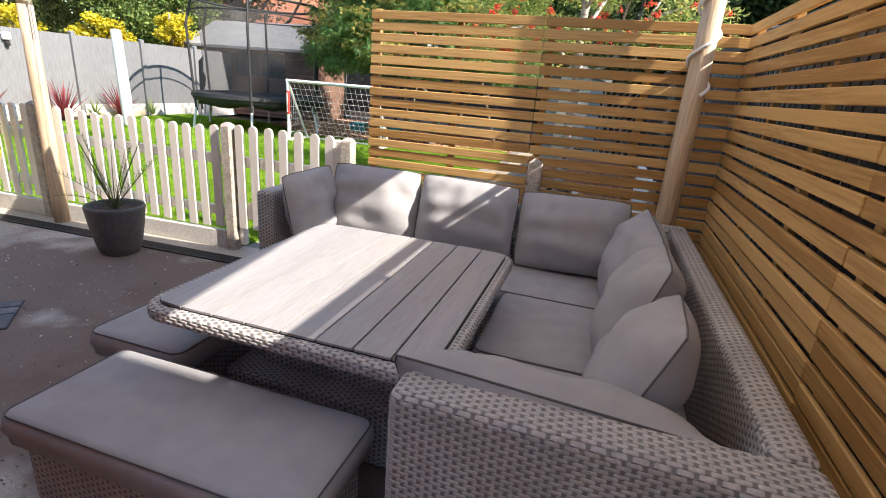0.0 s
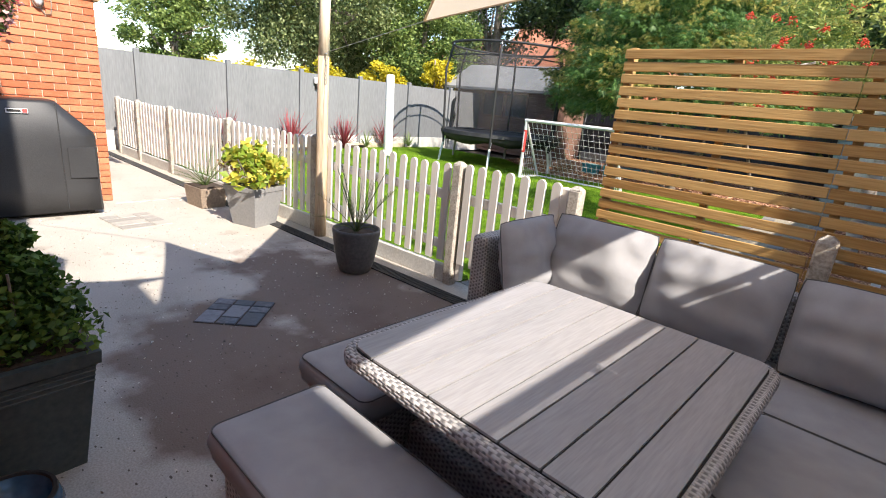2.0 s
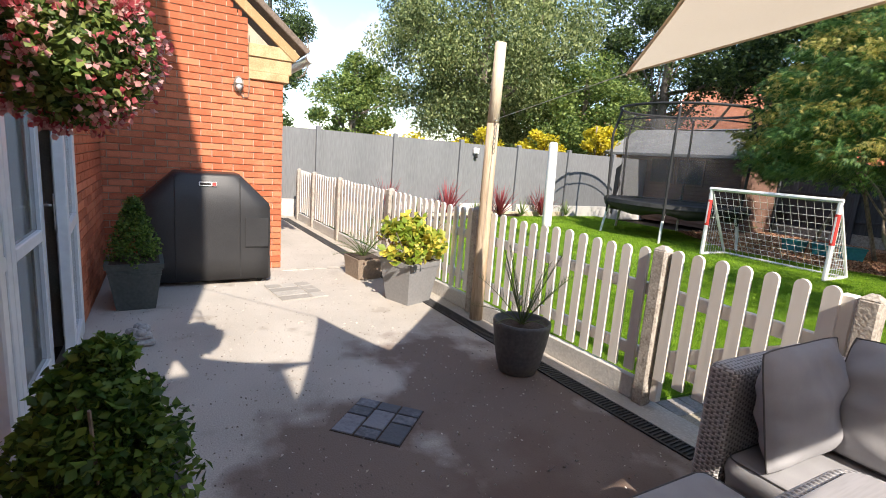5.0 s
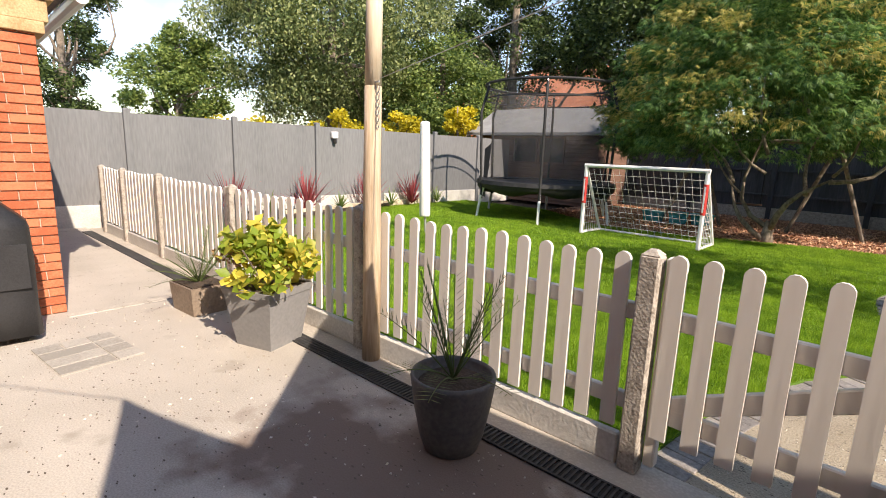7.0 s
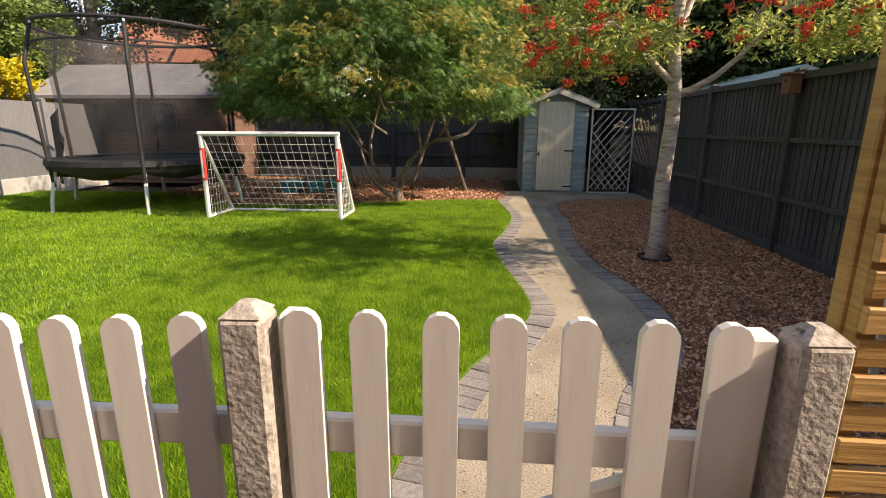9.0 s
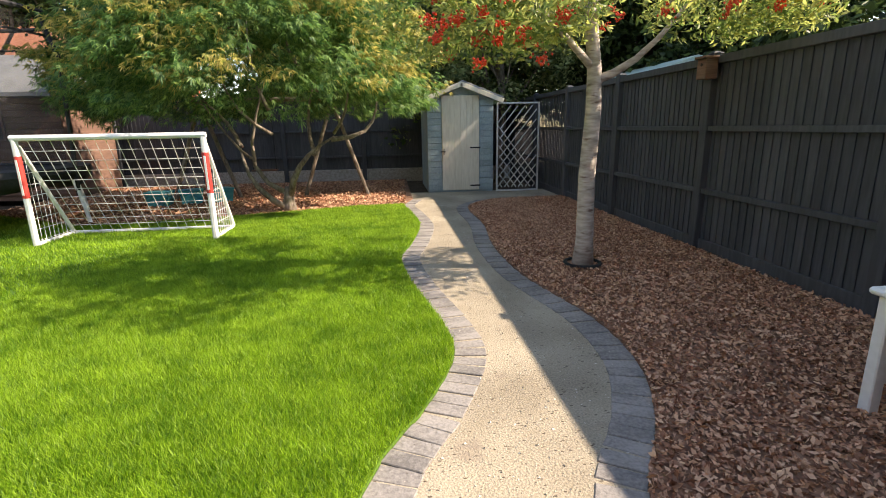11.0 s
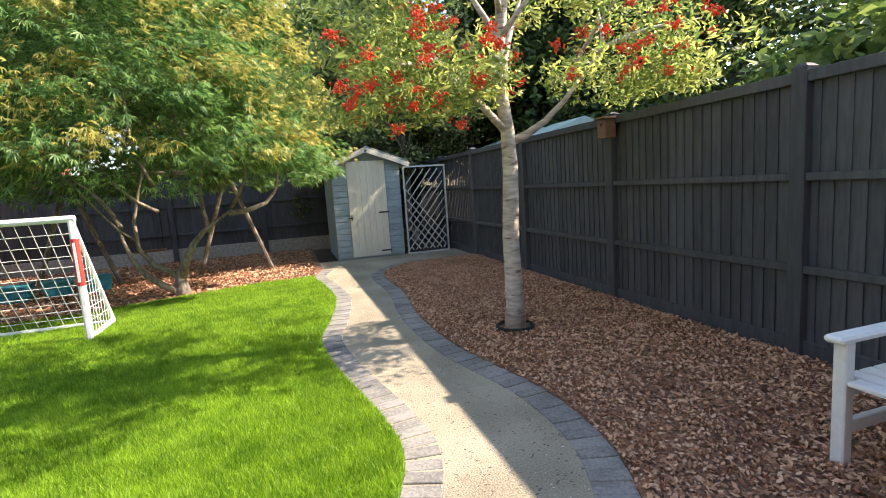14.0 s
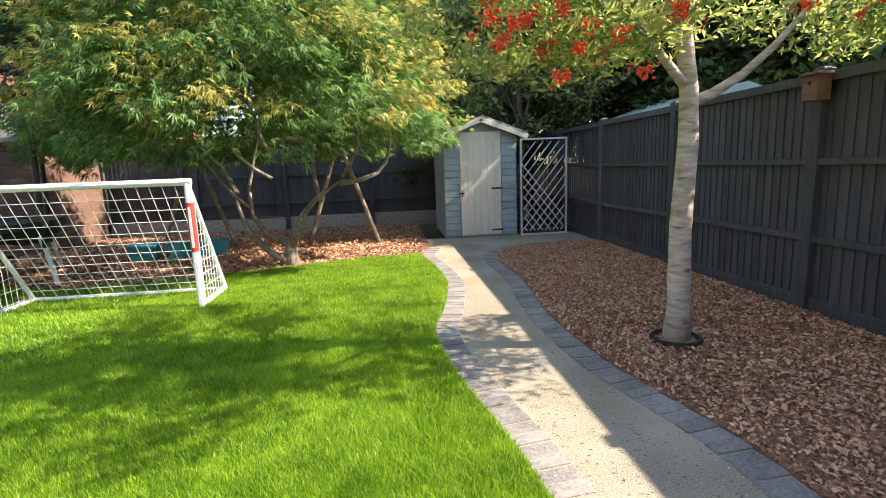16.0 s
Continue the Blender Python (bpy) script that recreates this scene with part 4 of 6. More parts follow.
# rowan with orange berries
rl = [((-0.0, 0, 1.75), (0.85, -0.3, 2.55), 0.045), ((0.8, -0.28, 2.5), (1.75, -0.5, 2.75), 0.03), ((0.02, 0, 1.85), (-0.8, -0.4, 2.45), 0.04), ((-0.75, -0.38, 2.4), (-1.3, -0.7, 2.3), 0.02), ((0, 0, 2.3), (0.55, 0.5, 3.4), 0.04), ((0, 0, 2.6), (-0.6, 0.5, 3.7), 0.035), ((0, 0, 2.7), (0.5, -0.6, 3.5), 0.03), ((0, 0, 2.9), (-0.4, -0.7, 3.6), 0.03), ((0.55, -0.2, 2.3), (0.7, -0.95, 2.9), 0.02), ((-0.5, -0.3, 2.2), (-1.0, 0.4, 2.8), 0.02), ((0.85, -0.3, 2.55), (1.2, 0.3, 3.2), 0.02)]
rc = np.concatenate([dome(rng0, 58, 0, -0.1, 1.9, 1.5, 2.15, 4.3, 0.45, 0.15), dome(rng0, 22, -1.05, -0.2, 0.75, 0.7, 1.95, 3.0, 0.9, 0.5), dome(rng0, 12, 1.35, -0.4, 0.5, 0.5, 2.2, 2.8, 0.9, 0.5)])


def berries(e, rng):
    ber = Mesh()
    where = [(-1.15, -0.7, 2.18), (-1.0, -0.55, 2.02), (-0.55, -0.75, 2.12), (-0.4, -0.7, 2.55), (1.6, -0.55, 2.5), (1.35, -0.7, 2.45), (0.3, -0.8, 2.5), (-0.85, -0.85, 2.5), (1.1, -0.9, 2.75), (0.65, -0.6, 2.9), (-1.45, -0.3, 2.55), (-0.2, -0.95, 2.75), (1.9, -0.3, 2.35), (1.75, -0.6, 2.6)]
    where += [(-1.5 + 0.16 * k, -0.75 + 0.05 * math.sin(3 * k), 2.0 + 0.17 * math.sin(2.3 * k)) for k in range(7)]
    where += [tuple(c) for c in dome(rng, 90, 0, -0.1, 1.9, 1.5, 2.2, 4.0, 0.25, 0.15)] + [tuple(c) for c in dome(rng, 12, -1.1, -0.35, 0.75, 0.7, 1.95, 3.0, 0.35, 0.3)]
    for cx, cy, cz in where:
        for _ in range(32):
            d = rng.normal(size=3) * np.array((0.028, 0.028, 0.022))
            o = Vector((cx + d[0], cy + d[1], cz + d[2]))
            r = 0.012
            ber.add([o + Vector(v) * r for v in ((1, 0, 0), (-1, 0, 0), (0, 1, 0), (0, -1, 0), (0, 0, 1), (0, 0, -1))], [(0, 2, 4), (2, 1, 4), (1, 3, 4), (3, 0, 4), (2, 0, 5), (1, 2, 5), (3, 1, 5), (0, 3, 5)])
    tagged(part("fruit", ber, BERRY, e, "hanging clusters of orange red berries"), kind="stuff")
    part("tree_collar", Mesh().tube([(0.17 * math.cos(a), 0.17 * math.sin(a), 0.03) for a in np.linspace(0, 6.283, 20)], 0.02, 6, cap=False), DARKGAP, e)


tree("rowan_tree", -0.50, 8.12, [(0, 0, -0.05), (0.01, 0, 0.25), (0.0, 0.0, 0.9), (0.03, 0.0, 1.5), (0.02, 0.0, 1.85), (-0.03, 0.05, 2.4), (0.04, 0.0, 3.1), (0, 0, 3.9)], rl, rc, rng0.uniform(0.22, 0.45, len(rc)), 170, 0.024, LEAF_ROWAN, "slender rowan tree with orange berry clusters", 6, bark=ROWANBARK, trunk_r=0.092, long=3.2, droop=0.35, flat=0.6, extra=berries, bend=0.05)


def far_tree(name, x, y, h, r, n, per, size, mat, label, seed, low=0.25, droop=0.2, shell=0.5, trunk=0.2, open_crown=0.3):
    rng = np.random.default_rng(seed)
    c = []
    while len(c) < n:
        p = rng.uniform(-1, 1, 3)
        q = math.sqrt((p * p).sum())
        if q < 1 and (q > 1 - shell or p[2] < -0.7):
            c.append((p[0] * r, p[1] * r, h * (low + (1 - low) * 0.5 * (p[2] + 1))))
    c = np.array(c)
    limbs = [((0, 0, h * rng.uniform(0.15, 0.5)), tuple(q), trunk * 0.35) for q in c[:: max(1, len(c) // 14)]]
    return tree(name, x, y, [(0, 0, -0.15), (0.1, 0, h * 0.3), (0, 0.1, h * 0.6), (0.05, 0, h * 0.92)], limbs, c, rng.uniform(open_crown * 0.7, open_crown * 1.4, len(c)) * r, per, size, mat, label, seed, trunk_r=trunk, droop=droop)


far_tree("birch_tree", -20.5, 13.2, 12.0, 4.6, 140, 720, 0.075, LEAF_BIRCH, "tall weeping silver birch beyond the grey fence", 21, low=0.12, droop=0.9, open_crown=0.22)
far_tree("young_tree", -21.5, 7.6, 5.6, 1.7, 60, 420, 0.07, LEAF_MID, "young green tree beyond the grey fence", 22, low=0.2, open_crown=0.3)
far_tree("tall_tree", -30.0, 5.6, 10.5, 2.2, 60, 340, 0.085, LEAF_DARK, "tall slim tree far beyond the fence", 23, low=0.15)
far_tree("cherry_tree", -17.0, 16.2, 6.0, 2.4, 70, 520, 0.075, LEAF_MID, "leafy green tree beyond the grey fence", 24, low=0.2)
far_tree("oak_tree", -19.0, 23.5, 11.5, 4.6, 80, 420, 0.10, LEAF_DARK, "open dark oak with sky between its limbs", 25, low=0.3, open_crown=0.2, trunk=0.3)
far_tree("oak_tree", -12.5, 26.0, 12.0, 4.6, 100, 420, 0.12, LEAF_DARK, "dark spreading oak behind the playhouse", 26, low=0.3, open_crown=0.26, trunk=0.3)
far_tree("ash_tree", -6.0, 23.5, 9.5, 4.4, 110, 260, 0.16, LEAF_DARK, "dense dark tree behind the rear fence", 27, low=0.08)
far_tree("ash_tree", 0.2, 21.5, 8.0, 3.8, 100, 260, 0.15, LEAF_MID, "leafy tree behind the garden shed", 28, low=0.08)
far_tree("ash_tree", 6.5, 19.5, 8.5, 4.2, 110, 260, 0.16, LEAF_DARK, "dense tree beyond the charcoal fence", 29, low=0.05)
far_tree("ash_tree", 4.4, 16.6, 11.0, 2.7, 90, 380, 0.11, LEAF_DARK, "dense dark tree beyond the fence corner", 34, low=0.2)
far_tree("holly_tree", 5.2, 15.0, 8.6, 2.5, 110, 330, 0.10, LEAF_DARK, "large dark holly beyond the charcoal fence", 30, low=0.05)
far_tree("laurel_shrub", 5.6, 11.0, 4.8, 2.2, 70, 260, 0.10, LEAF_DARK, "dark laurel beyond the charcoal fence", 36, low=0.02)
far_tree("laurel_shrub", 4.6, 7.5, 3.4, 2.0, 50, 220, 0.11, LEAF_MID, "green shrub beyond the charcoal fence", 31, low=0.02)
far_tree("laurel_shrub", -0.9, 18.6, 4.2, 2.2, 60, 240, 0.10, LEAF_MID, "pale leaved shrub over the rear fence", 32, low=0.1)
far_tree("elder_tree", 0.5, 16.5, 6.2, 2.1, 70, 300, 0.07, LEAF_BIRCH, "pale leaved elder in the corner behind the shed", 35, low=0.3, trunk=0.1)
far_tree("ash_tree", -29.0, 21.0, 9.0, 4.0, 80, 300, 0.15, LEAF_MID, "broad green tree far beyond the fence", 33, low=0.1)
for i, (x, y, h) in enumerate(((-13.9, 9.2, 2.5), (-14.2, 14.2, 3.3), (-14.6, 12.2, 2.7), (-14.0, 6.6, 2.3))):
    far_tree("golden_shrub", x, y, h, 0.85, 34, 150, 0.07, LEAF_YELLOW, "bright yellow shrub showing over the grey fence", 40 + i, low=0.1, trunk=0.05)

# far houses
def far_house(x, y, w, d, eave, ridge, turn, label):
    e = tagged(empty("far_house", x, y, -0.1, turn), label, "house")
    part("wall", Mesh().box(-w / 2, -d / 2, 0, w / 2, d / 2, eave), BRICK, e)
    o = 0.3
    vs = [(-w / 2 - o, -d / 2 - o, eave - 0.1), (w / 2 + o, -d / 2 - o, eave - 0.1), (w / 2 + o, d / 2 + o, eave - 0.1), (-w / 2 - o, d / 2 + o, eave - 0.1), (-w / 2 - o, 0, ridge), (w / 2 + o, 0, ridge)]
    part("roof", Mesh().add(vs, [(0, 1, 5, 4), (2, 3, 4, 5), (1, 2, 5), (3, 0, 4), (3, 2, 1, 0)]), RED_TILE, e, "orange clay tile roof")
    part("chimney", Mesh().box(w * 0.28, -0.3, ridge - 0.6, w * 0.28 + 0.6, 0.3, ridge + 0.9, 0.03), BRICK, e)
    for k in (-0.25, 0.2):
        # opaque near-black panel in place of glass with an unlit room behind
        wi = part("window", Mesh().box(w * k - 0.6, -d / 2 - 0.03, eave - 1.6, w * k + 0.6, -d / 2 + 0.05, eave - 0.5), UNLIT_BLACK, e)
        part("frame", Mesh().box(w * k - 0.66, -d / 2 - 0.05, eave - 1.66, w * k + 0.66, -d / 2 - 0.035, eave - 1.6).box(w * k - 0.66, -d / 2 - 0.05, eave - 0.5, w * k + 0.66, -d / 2 - 0.035, eave - 0.44).box(w * k - 0.03, -d / 2 - 0.05, eave - 1.6, w * k + 0.03, -d / 2 - 0.035, eave - 0.5), UPVC, wi)


far_house(-20.0, 36.0, 11, 8, 4.6, 8.2, 8, "brick house with a clay tile roof behind the trees")
far_house(-32.0, 33.0, 9, 7, 3.6, 6.6, 25, "brick house far beyond the grey fence")


# ---- playhouse, trampoline, goal, shed ----
ph = tagged(empty("playhouse", -11.3, 14.9, 0), "brown timber playhouse with a grey felt roof", "playhouse")
n_log = 17
for k in range(n_log):
    part("log_board", Mesh().box(-2.2, -0.03, 0.1 + k * 0.125, 2.2, 0.0, 0.1 + k * 0.125 + 0.12, 0.012), CABIN, ph)
part("wall", Mesh().box(-2.2, 0.001, 0.0, 2.2, 1.9, 2.24), CABIN, ph)
part("roof", Mesh().add([(-2.5, -0.5, 2.18), (2.5, -0.5, 2.18), (2.5, 0.95, 3.05), (-2.5, 0.95, 3.05), (-2.5, 2.3, 2.18), (2.5, 2.3, 2.18), (-2.5, -0.5, 2.10), (2.5, -0.5, 2.10), (2.5, 2.3, 2.1), (-2.5, 2.3, 2.1)], [(0, 1, 2, 3), (3, 2, 5, 4), (6, 7, 1, 0), (7, 8, 5, 2, 1), (9, 6, 0, 3, 4), (8, 9, 4, 5), (6, 9, 8, 7)]), FELT, ph)
for x in (-0.8, 0.2):
    # solid near-black panel: the shade inside the playhouse as colour
    w = part("window", Mesh().box(x, -0.055, 1.28, x + 0.86, -0.031, 2.02), UNLIT_BLACK, ph)
    part("frame", Mesh().box(x - 0.04, -0.07, 1.24, x + 0.9, -0.035, 1.28).box(x - 0.04, -0.07, 2.02, x + 0.9, -0.035, 2.06).box(x - 0.04, -0.07, 1.28, x, -0.035, 2.02).box(x + 0.86, -0.07, 1.28, x + 0.9, -0.035, 2.02), CABIN, w)
part("corner_post", Mesh().box(-2.3, -0.1, 0, -2.16, 0.04, 2.3, 0.01), SLATWOOD, ph, "pale timber corner post")

TR = (-8.72, 11.6)
tramp = tagged(empty("trampoline", *TR, 0), "large black trampoline with a safety net", "trampoline")
R = 1.56
circle = lambda r, z, n=36: [(r * math.cos(a), r * math.sin(a), z) for a in np.linspace(0, 2 * math.pi, n + 1)]
part("frame", Mesh().tube(circle(R, 0.84), 0.026, 8, cap=False), STEEL, tramp)
part("mat", Mesh().lathe([(0.01, 0.79), (0.7, 0.80), (R - 0.2, 0.85), (R - 0.2, 0.86), (0.01, 0.81)], 36), BLACKFOAM, tramp, "black bounce mat")
part("safety_pad", Mesh().lathe([(R - 0.3, 0.85), (R + 0.06, 0.85), (R + 0.08, 0.78), (R + 0.09, 0.80), (R + 0.07, 0.885), (R - 0.3, 0.885), (R - 0.3, 0.85)], 36, cap=False), BLACKFOAM, tramp, "sagging black edge pad")
for k in range(6):
    a = math.radians(60 * k)
    b0, b1 = a - 0.22, a + 0.22
    part("leg", Mesh().tube([(R * math.cos(a) * 0.99, R * math.sin(a) * 0.99, 0.8), (1.03 * R * math.cos(a), 1.03 * R * math.sin(a), 0.55), (1.07 * R * math.cos(a), 1.07 * R * math.sin(a), 0.25), (1.09 * R * math.cos(a), 1.09 * R * math.sin(a), 0.0)], 0.03, 8), WHITE, tramp, "pale galvanised leg")
    pole = [(R * 1.03 * math.cos(a), R * 1.03 * math.sin(a), 0.45), (R * 1.06 * math.cos(a), R * 1.06 * math.sin(a), 1.3), (R * 1.09 * math.cos(a), R * 1.09 * math.sin(a), 2.4), (R * 0.98 * math.cos(a), R * 0.98 * math.sin(a), 3.05)]
    pp = part("net_pole", Mesh().tube(pole, 0.018, 8), STEEL, tramp)
    part("sleeve", Mesh().tube(pole[:3] + [tuple(0.9 * p + 0.1 * q for p, q in zip(pole[3], pole[2]))], 0.03, 8), BLACKFOAM, pp)
part("top_ring", Mesh().tube(circle(R * 0.98, 3.05), 0.032, 6, cap=False), BLACKFOAM, tramp)
net = Mesh()
rows = [(R * 0.97, 3.04), (R * 0.88, 2.6), (R * 0.86, 2.0), (R * 0.86, 1.4), (R * 0.84, 0.9)]
N = 36
net.add([(r * math.cos(2 * math.pi * k / N), r * math.sin(2 * math.pi * k / N), z) for r, z in rows for k in range(N)], [(i * N + k, i * N + (k + 1) % N, (i + 1) * N + (k + 1) % N, (i + 1) * N + k) for i in range(len(rows) - 1) for k in range(N)])
part("net", net, TRAMPNET, tramp, "fine black safety netting", smooth=True)
part("top_band", Mesh().lathe([(R * 0.973, 2.72), (R * 0.985, 2.72), (R * 0.985, 2.75), (R * 0.973, 2.75), (R * 0.973, 2.72)], 36, cap=False), BLACKFOAM, tramp)
skirt = Mesh().lathe([(R + 0.07, 0.86), (R + 0.06, 0.72), (R - 0.05, 0.63), (R - 0.35, 0.60), (R - 0.7, 0.68)], 36, cap=False)
skirt.v = [(x, y, z - (0.05 * math.sin(7 * math.atan2(y, x)) if z < 0.7 else 0)) for x, y, z in skirt.v]
part("hanging_skirt", skirt, BLACKFOAM, tramp, "sagging black fabric under the mat", smooth=True)
tarp = Mesh().add([(-1.6, -0.4, 0.4), (-1.35, -0.6, 0.4), (-1.3, -0.5, 1.75), (-1.85, -0.1, 1.6), (-2.0, 0.1, 0.5), (-1.9, 0.2, 1.2)], [(0, 1, 2, 3), (0, 3, 5, 4)])
part("side_skirt", tarp, BLACKFOAM, tramp)

goal = tagged(empty("football_goal", -5.70, 10.0, 0), "white folding football goal with a knotted net", "goal")
GW, GH, GD = 1.07, 1.33, 0.75
tubes = {"upright": [[(-GW, 0, 0.03), (-GW, 0, GH)], [(GW, 0, 0.03), (GW, 0, GH)]], "crossbar": [[(-GW - 0.035, 0, GH), (GW + 0.035, 0, GH)]], "ground_bar": [[(-GW, 0.02, 0.04), (-GW, GD, 0.04)], [(GW, 0.02, 0.04), (GW, GD, 0.04)], [(-GW, GD, 0.04), (GW, GD, 0.04)]], "stay": [[(-GW, 0.05, GH - 0.1), (-GW, GD, 0.06)], [(GW, 0.05, GH - 0.1), (GW, GD, 0.06)]]}
for nm, runs in tubes.items():
    for run in runs:
        part(nm, Mesh().tube(run, 0.036 if nm in ("upright", "crossbar") else 0.026, 8), WHITE, goal)
for x in (-GW, GW):
    part("sleeve", Mesh().tube([(x, 0, 0.62), (x, 0, 1.12)], 0.04, 10), RED, goal, "red marked sleeve")
    part("mark", Mesh().box(x - 0.012, -0.044, 0.66, x + 0.012, -0.038, 1.08), WHITE, goal)
nm = Mesh()
step = 0.125
top = lambda x, s: (x, 0.03 + s * GD, GH - 0.03 - s * (GH - 0.08) - 0.05 * math.sin(math.pi * s))
for x in np.arange(-GW, GW + 0.01, step):
    nm.tube([top(x, s) for s in np.linspace(0, 1, 8)], 0.0036, 3, cap=False)
for s in np.linspace(0, 1, 12):
    nm.tube([top(x, s) for x in np.linspace(-GW, GW, 12)], 0.0036, 3, cap=False)
for x in (-GW, GW):
    for s in np.linspace(0, 1, 10):
        y, z = 0.03 + s * GD, GH - s * (GH - 0.08)
        nm.tube([(x, y, 0.05), (x, y, z)], 0.0036, 3, cap=False)
        nm.tube([(x, 0.0, z), (x, y, z)], 0.0036, 3, cap=False)
part("net", nm, WHITE, goal, "white knotted net")

shed = tagged(empty("garden_shed", -0.86, 14.12, 0), "small pale blue garden shed with a cream door", "shed")
part("wall", Mesh().add([(-0.70, 0.012, 0), (0.70, 0.012, 0), (0.70, 0.012, 1.9), (0, 0.012, 2.2), (-0.70, 0.012, 1.9), (-0.70, 1.9, 0), (0.70, 1.9, 0), (0.70, 1.9, 1.9), (0, 1.9, 2.2), (-0.70, 1.9, 1.9)], [(0, 1, 2, 3, 4), (9, 8, 7, 6, 5), (1, 6, 7, 2), (5, 0, 4, 9), (2, 7, 8, 3), (4, 3, 8, 9)]), SHEDBLUE, shed)
for k in range(15):
    for a, b in ((-0.70, -0.40), (0.40, 0.70)):
        part("shiplap_board", Mesh().box(a, -0.008 - 0.004, 0.04 + k * 0.125, b, 0.011, 0.04 + k * 0.125 + 0.118, 0.006), SHEDBLUE, shed)
door = part("door", Mesh().box(-0.395, -0.02, 0.04, 0.395, 0.01, 2.0, 0.004), SHEDCREAM, shed, "cream painted boarded door")
for k in range(6):
    part("door_board", Mesh().box(-0.39 + k * 0.13, -0.03, 0.05, -0.39 + k * 0.13 + 0.125, -0.021, 1.99, 0.003), SHEDCREAM, door)
part("latch", Mesh().box(-0.43, -0.045, 0.85, -0.33, -0.031, 0.87, 0.002).tube([(-0.36, -0.05, 0.80), (-0.36, -0.05, 0.92)], 0.008, 6), DARKGAP, door)
part("hinge", Mesh().box(0.2, -0.036, 0.92, 0.42, -0.031, 0.95, 0.002).box(0.2, -0.036, 0.12, 0.42, -0.031, 0.15, 0.002), DARKGAP, door)
for s in (-1, 1):
    t = math.atan2(0.33, 0.86)
    part("roof_panel", Mesh().box(0, -0.16, 0, 0.95, 2.0, 0.03, 0.004), FELT, shed, m=Matrix.Translation((0, 0, 2.27)) @ Euler((0, t if s > 0 else math.pi - t, 0)).to_matrix().to_4x4())
    part("barge_board", Mesh().box(0, -0.19, -0.09, 0.96, -0.165, 0.0, 0.004), SHEDCREAM, shed, m=Matrix.Translation((0, 0, 2.26)) @ Euler((0, t, 0)).to_matrix().to_4x4() if s > 0 else Matrix.Translation((0, 0, 2.26)) @ Matrix.Diagonal((-1, 1, 1, 1)) @ Euler((0, t, 0)).to_matrix().to_4x4())

lat = tagged(empty("trellis_panel", -0.10, 14.05, 0), "pale grey diamond trellis between shed and fence", "trellis")
TRELLIS = surface("pale trellis lath", (0.42, 0.42, 0.41), (0.6, 0.6, 0.58), 0.8, 30, 3, 0.2)
for k in range(-7, 8):
    for s in (1, -1):
        x0, z0 = k * 0.155, 0.05
        pts = [(x0 + s * d, 0.004 * s, z0 + 1.25 * d) for d in np.linspace(-1.6, 1.6, 60)]
        pts = [p for p in pts if 0.02 < p[0] < 0.90 and 0.03 < p[2] < 1.83]
        if len(pts) > 1:
            part("lath", Mesh().tube([pts[0], pts[-1]], 0.011, 4), TRELLIS, lat)
part("frame", Mesh().box(0, -0.02, 0.0, 0.03, 0.02, 1.85).box(0.89, -0.02, 0.0, 0.92, 0.02, 1.85).box(0.03, -0.02, 1.82, 0.89, 0.02, 1.85).box(0.03, -0.02, 0.0, 0.89, 0.02, 0.03), TRELLIS, lat)

# bird box on the fence
bb = tagged(empty("bird_box", 0.90, 8.55, 1.80), "small weathered brown bird box on the fence", "bird box")
part("body", Mesh().box(-0.07, -0.075, 0, 0.06, 0.075, 0.2, 0.004), CABIN, bb)
part("lid", Mesh().box(-0.1, -0.09, 0.2, 0.06, 0.09, 0.222, 0.004), CABIN, bb)
# solid dark disc on the front: the shade of an opening as colour
part("hole_disc", Mesh().lathe([(0.016, 0), (0.016, 0.004)], 12, pose(-0.07, 0, 0.14, 0, -90, 0)), DARKGAP, bb)

# swing frame under the maple
sw = tagged(empty("swing_frame", -4.6, 14.2, 0), "old timber swing frame in shade", "swing")
for x in (-1.5, 1.1):
    for s in (-1, 1):
        part("leg", Mesh().tube([(x + s * 0.65, -0.1, 0.0), (x, 0, 1.95)], 0.042, 8), BARK_TREE, sw)
part("top_beam", Mesh().tube([(-1.7, 0, 1.97), (1.3, 0, 1.97)], 0.045, 8), BARK_TREE, sw)
part("seat", Mesh().box(-0.6, -0.1, 0.55, -0.1, 0.1, 0.58, 0.005), CABIN, sw)
for x in (-0.58, -0.12):
    part("rope", Mesh().tube([(x, 0, 0.57), (x, 0, 1.95)], 0.008, 5), DARKGAP, sw)

# white garden bench against the boundary fence
bn = tagged(empty("garden_bench", 0.0, 0.0, 0), "white painted slatted garden bench on bark", "bench")
BX0, BX1, BY0, BY1 = -0.17, 0.42, 4.05, 5.46
for y in (BY0, BY1 - 0.06):
    part("front_leg", Mesh().box(BX0, y, 0.0, BX0 + 0.06, y + 0.06, 0.60, 0.006), WHITE, bn)
    part("back_leg", Mesh().box(BX1, y, 0.0, BX1 + 0.06, y + 0.06, 0.95, 0.006), WHITE, bn)
    part("arm", Mesh().box(BX0 - 0.05, y - 0.015, 0.60, BX1 - 0.001, y + 0.075, 0.635, 0.012), WHITE, bn)
    part("side_rail", Mesh().box(BX0 + 0.061, y + 0.012, 0.16, BX1 - 0.001, y + 0.048, 0.22, 0.004).box(BX0 + 0.061, y + 0.012, 0.34, BX1 - 0.001, y + 0.048, 0.40, 0.004), WHITE, bn)
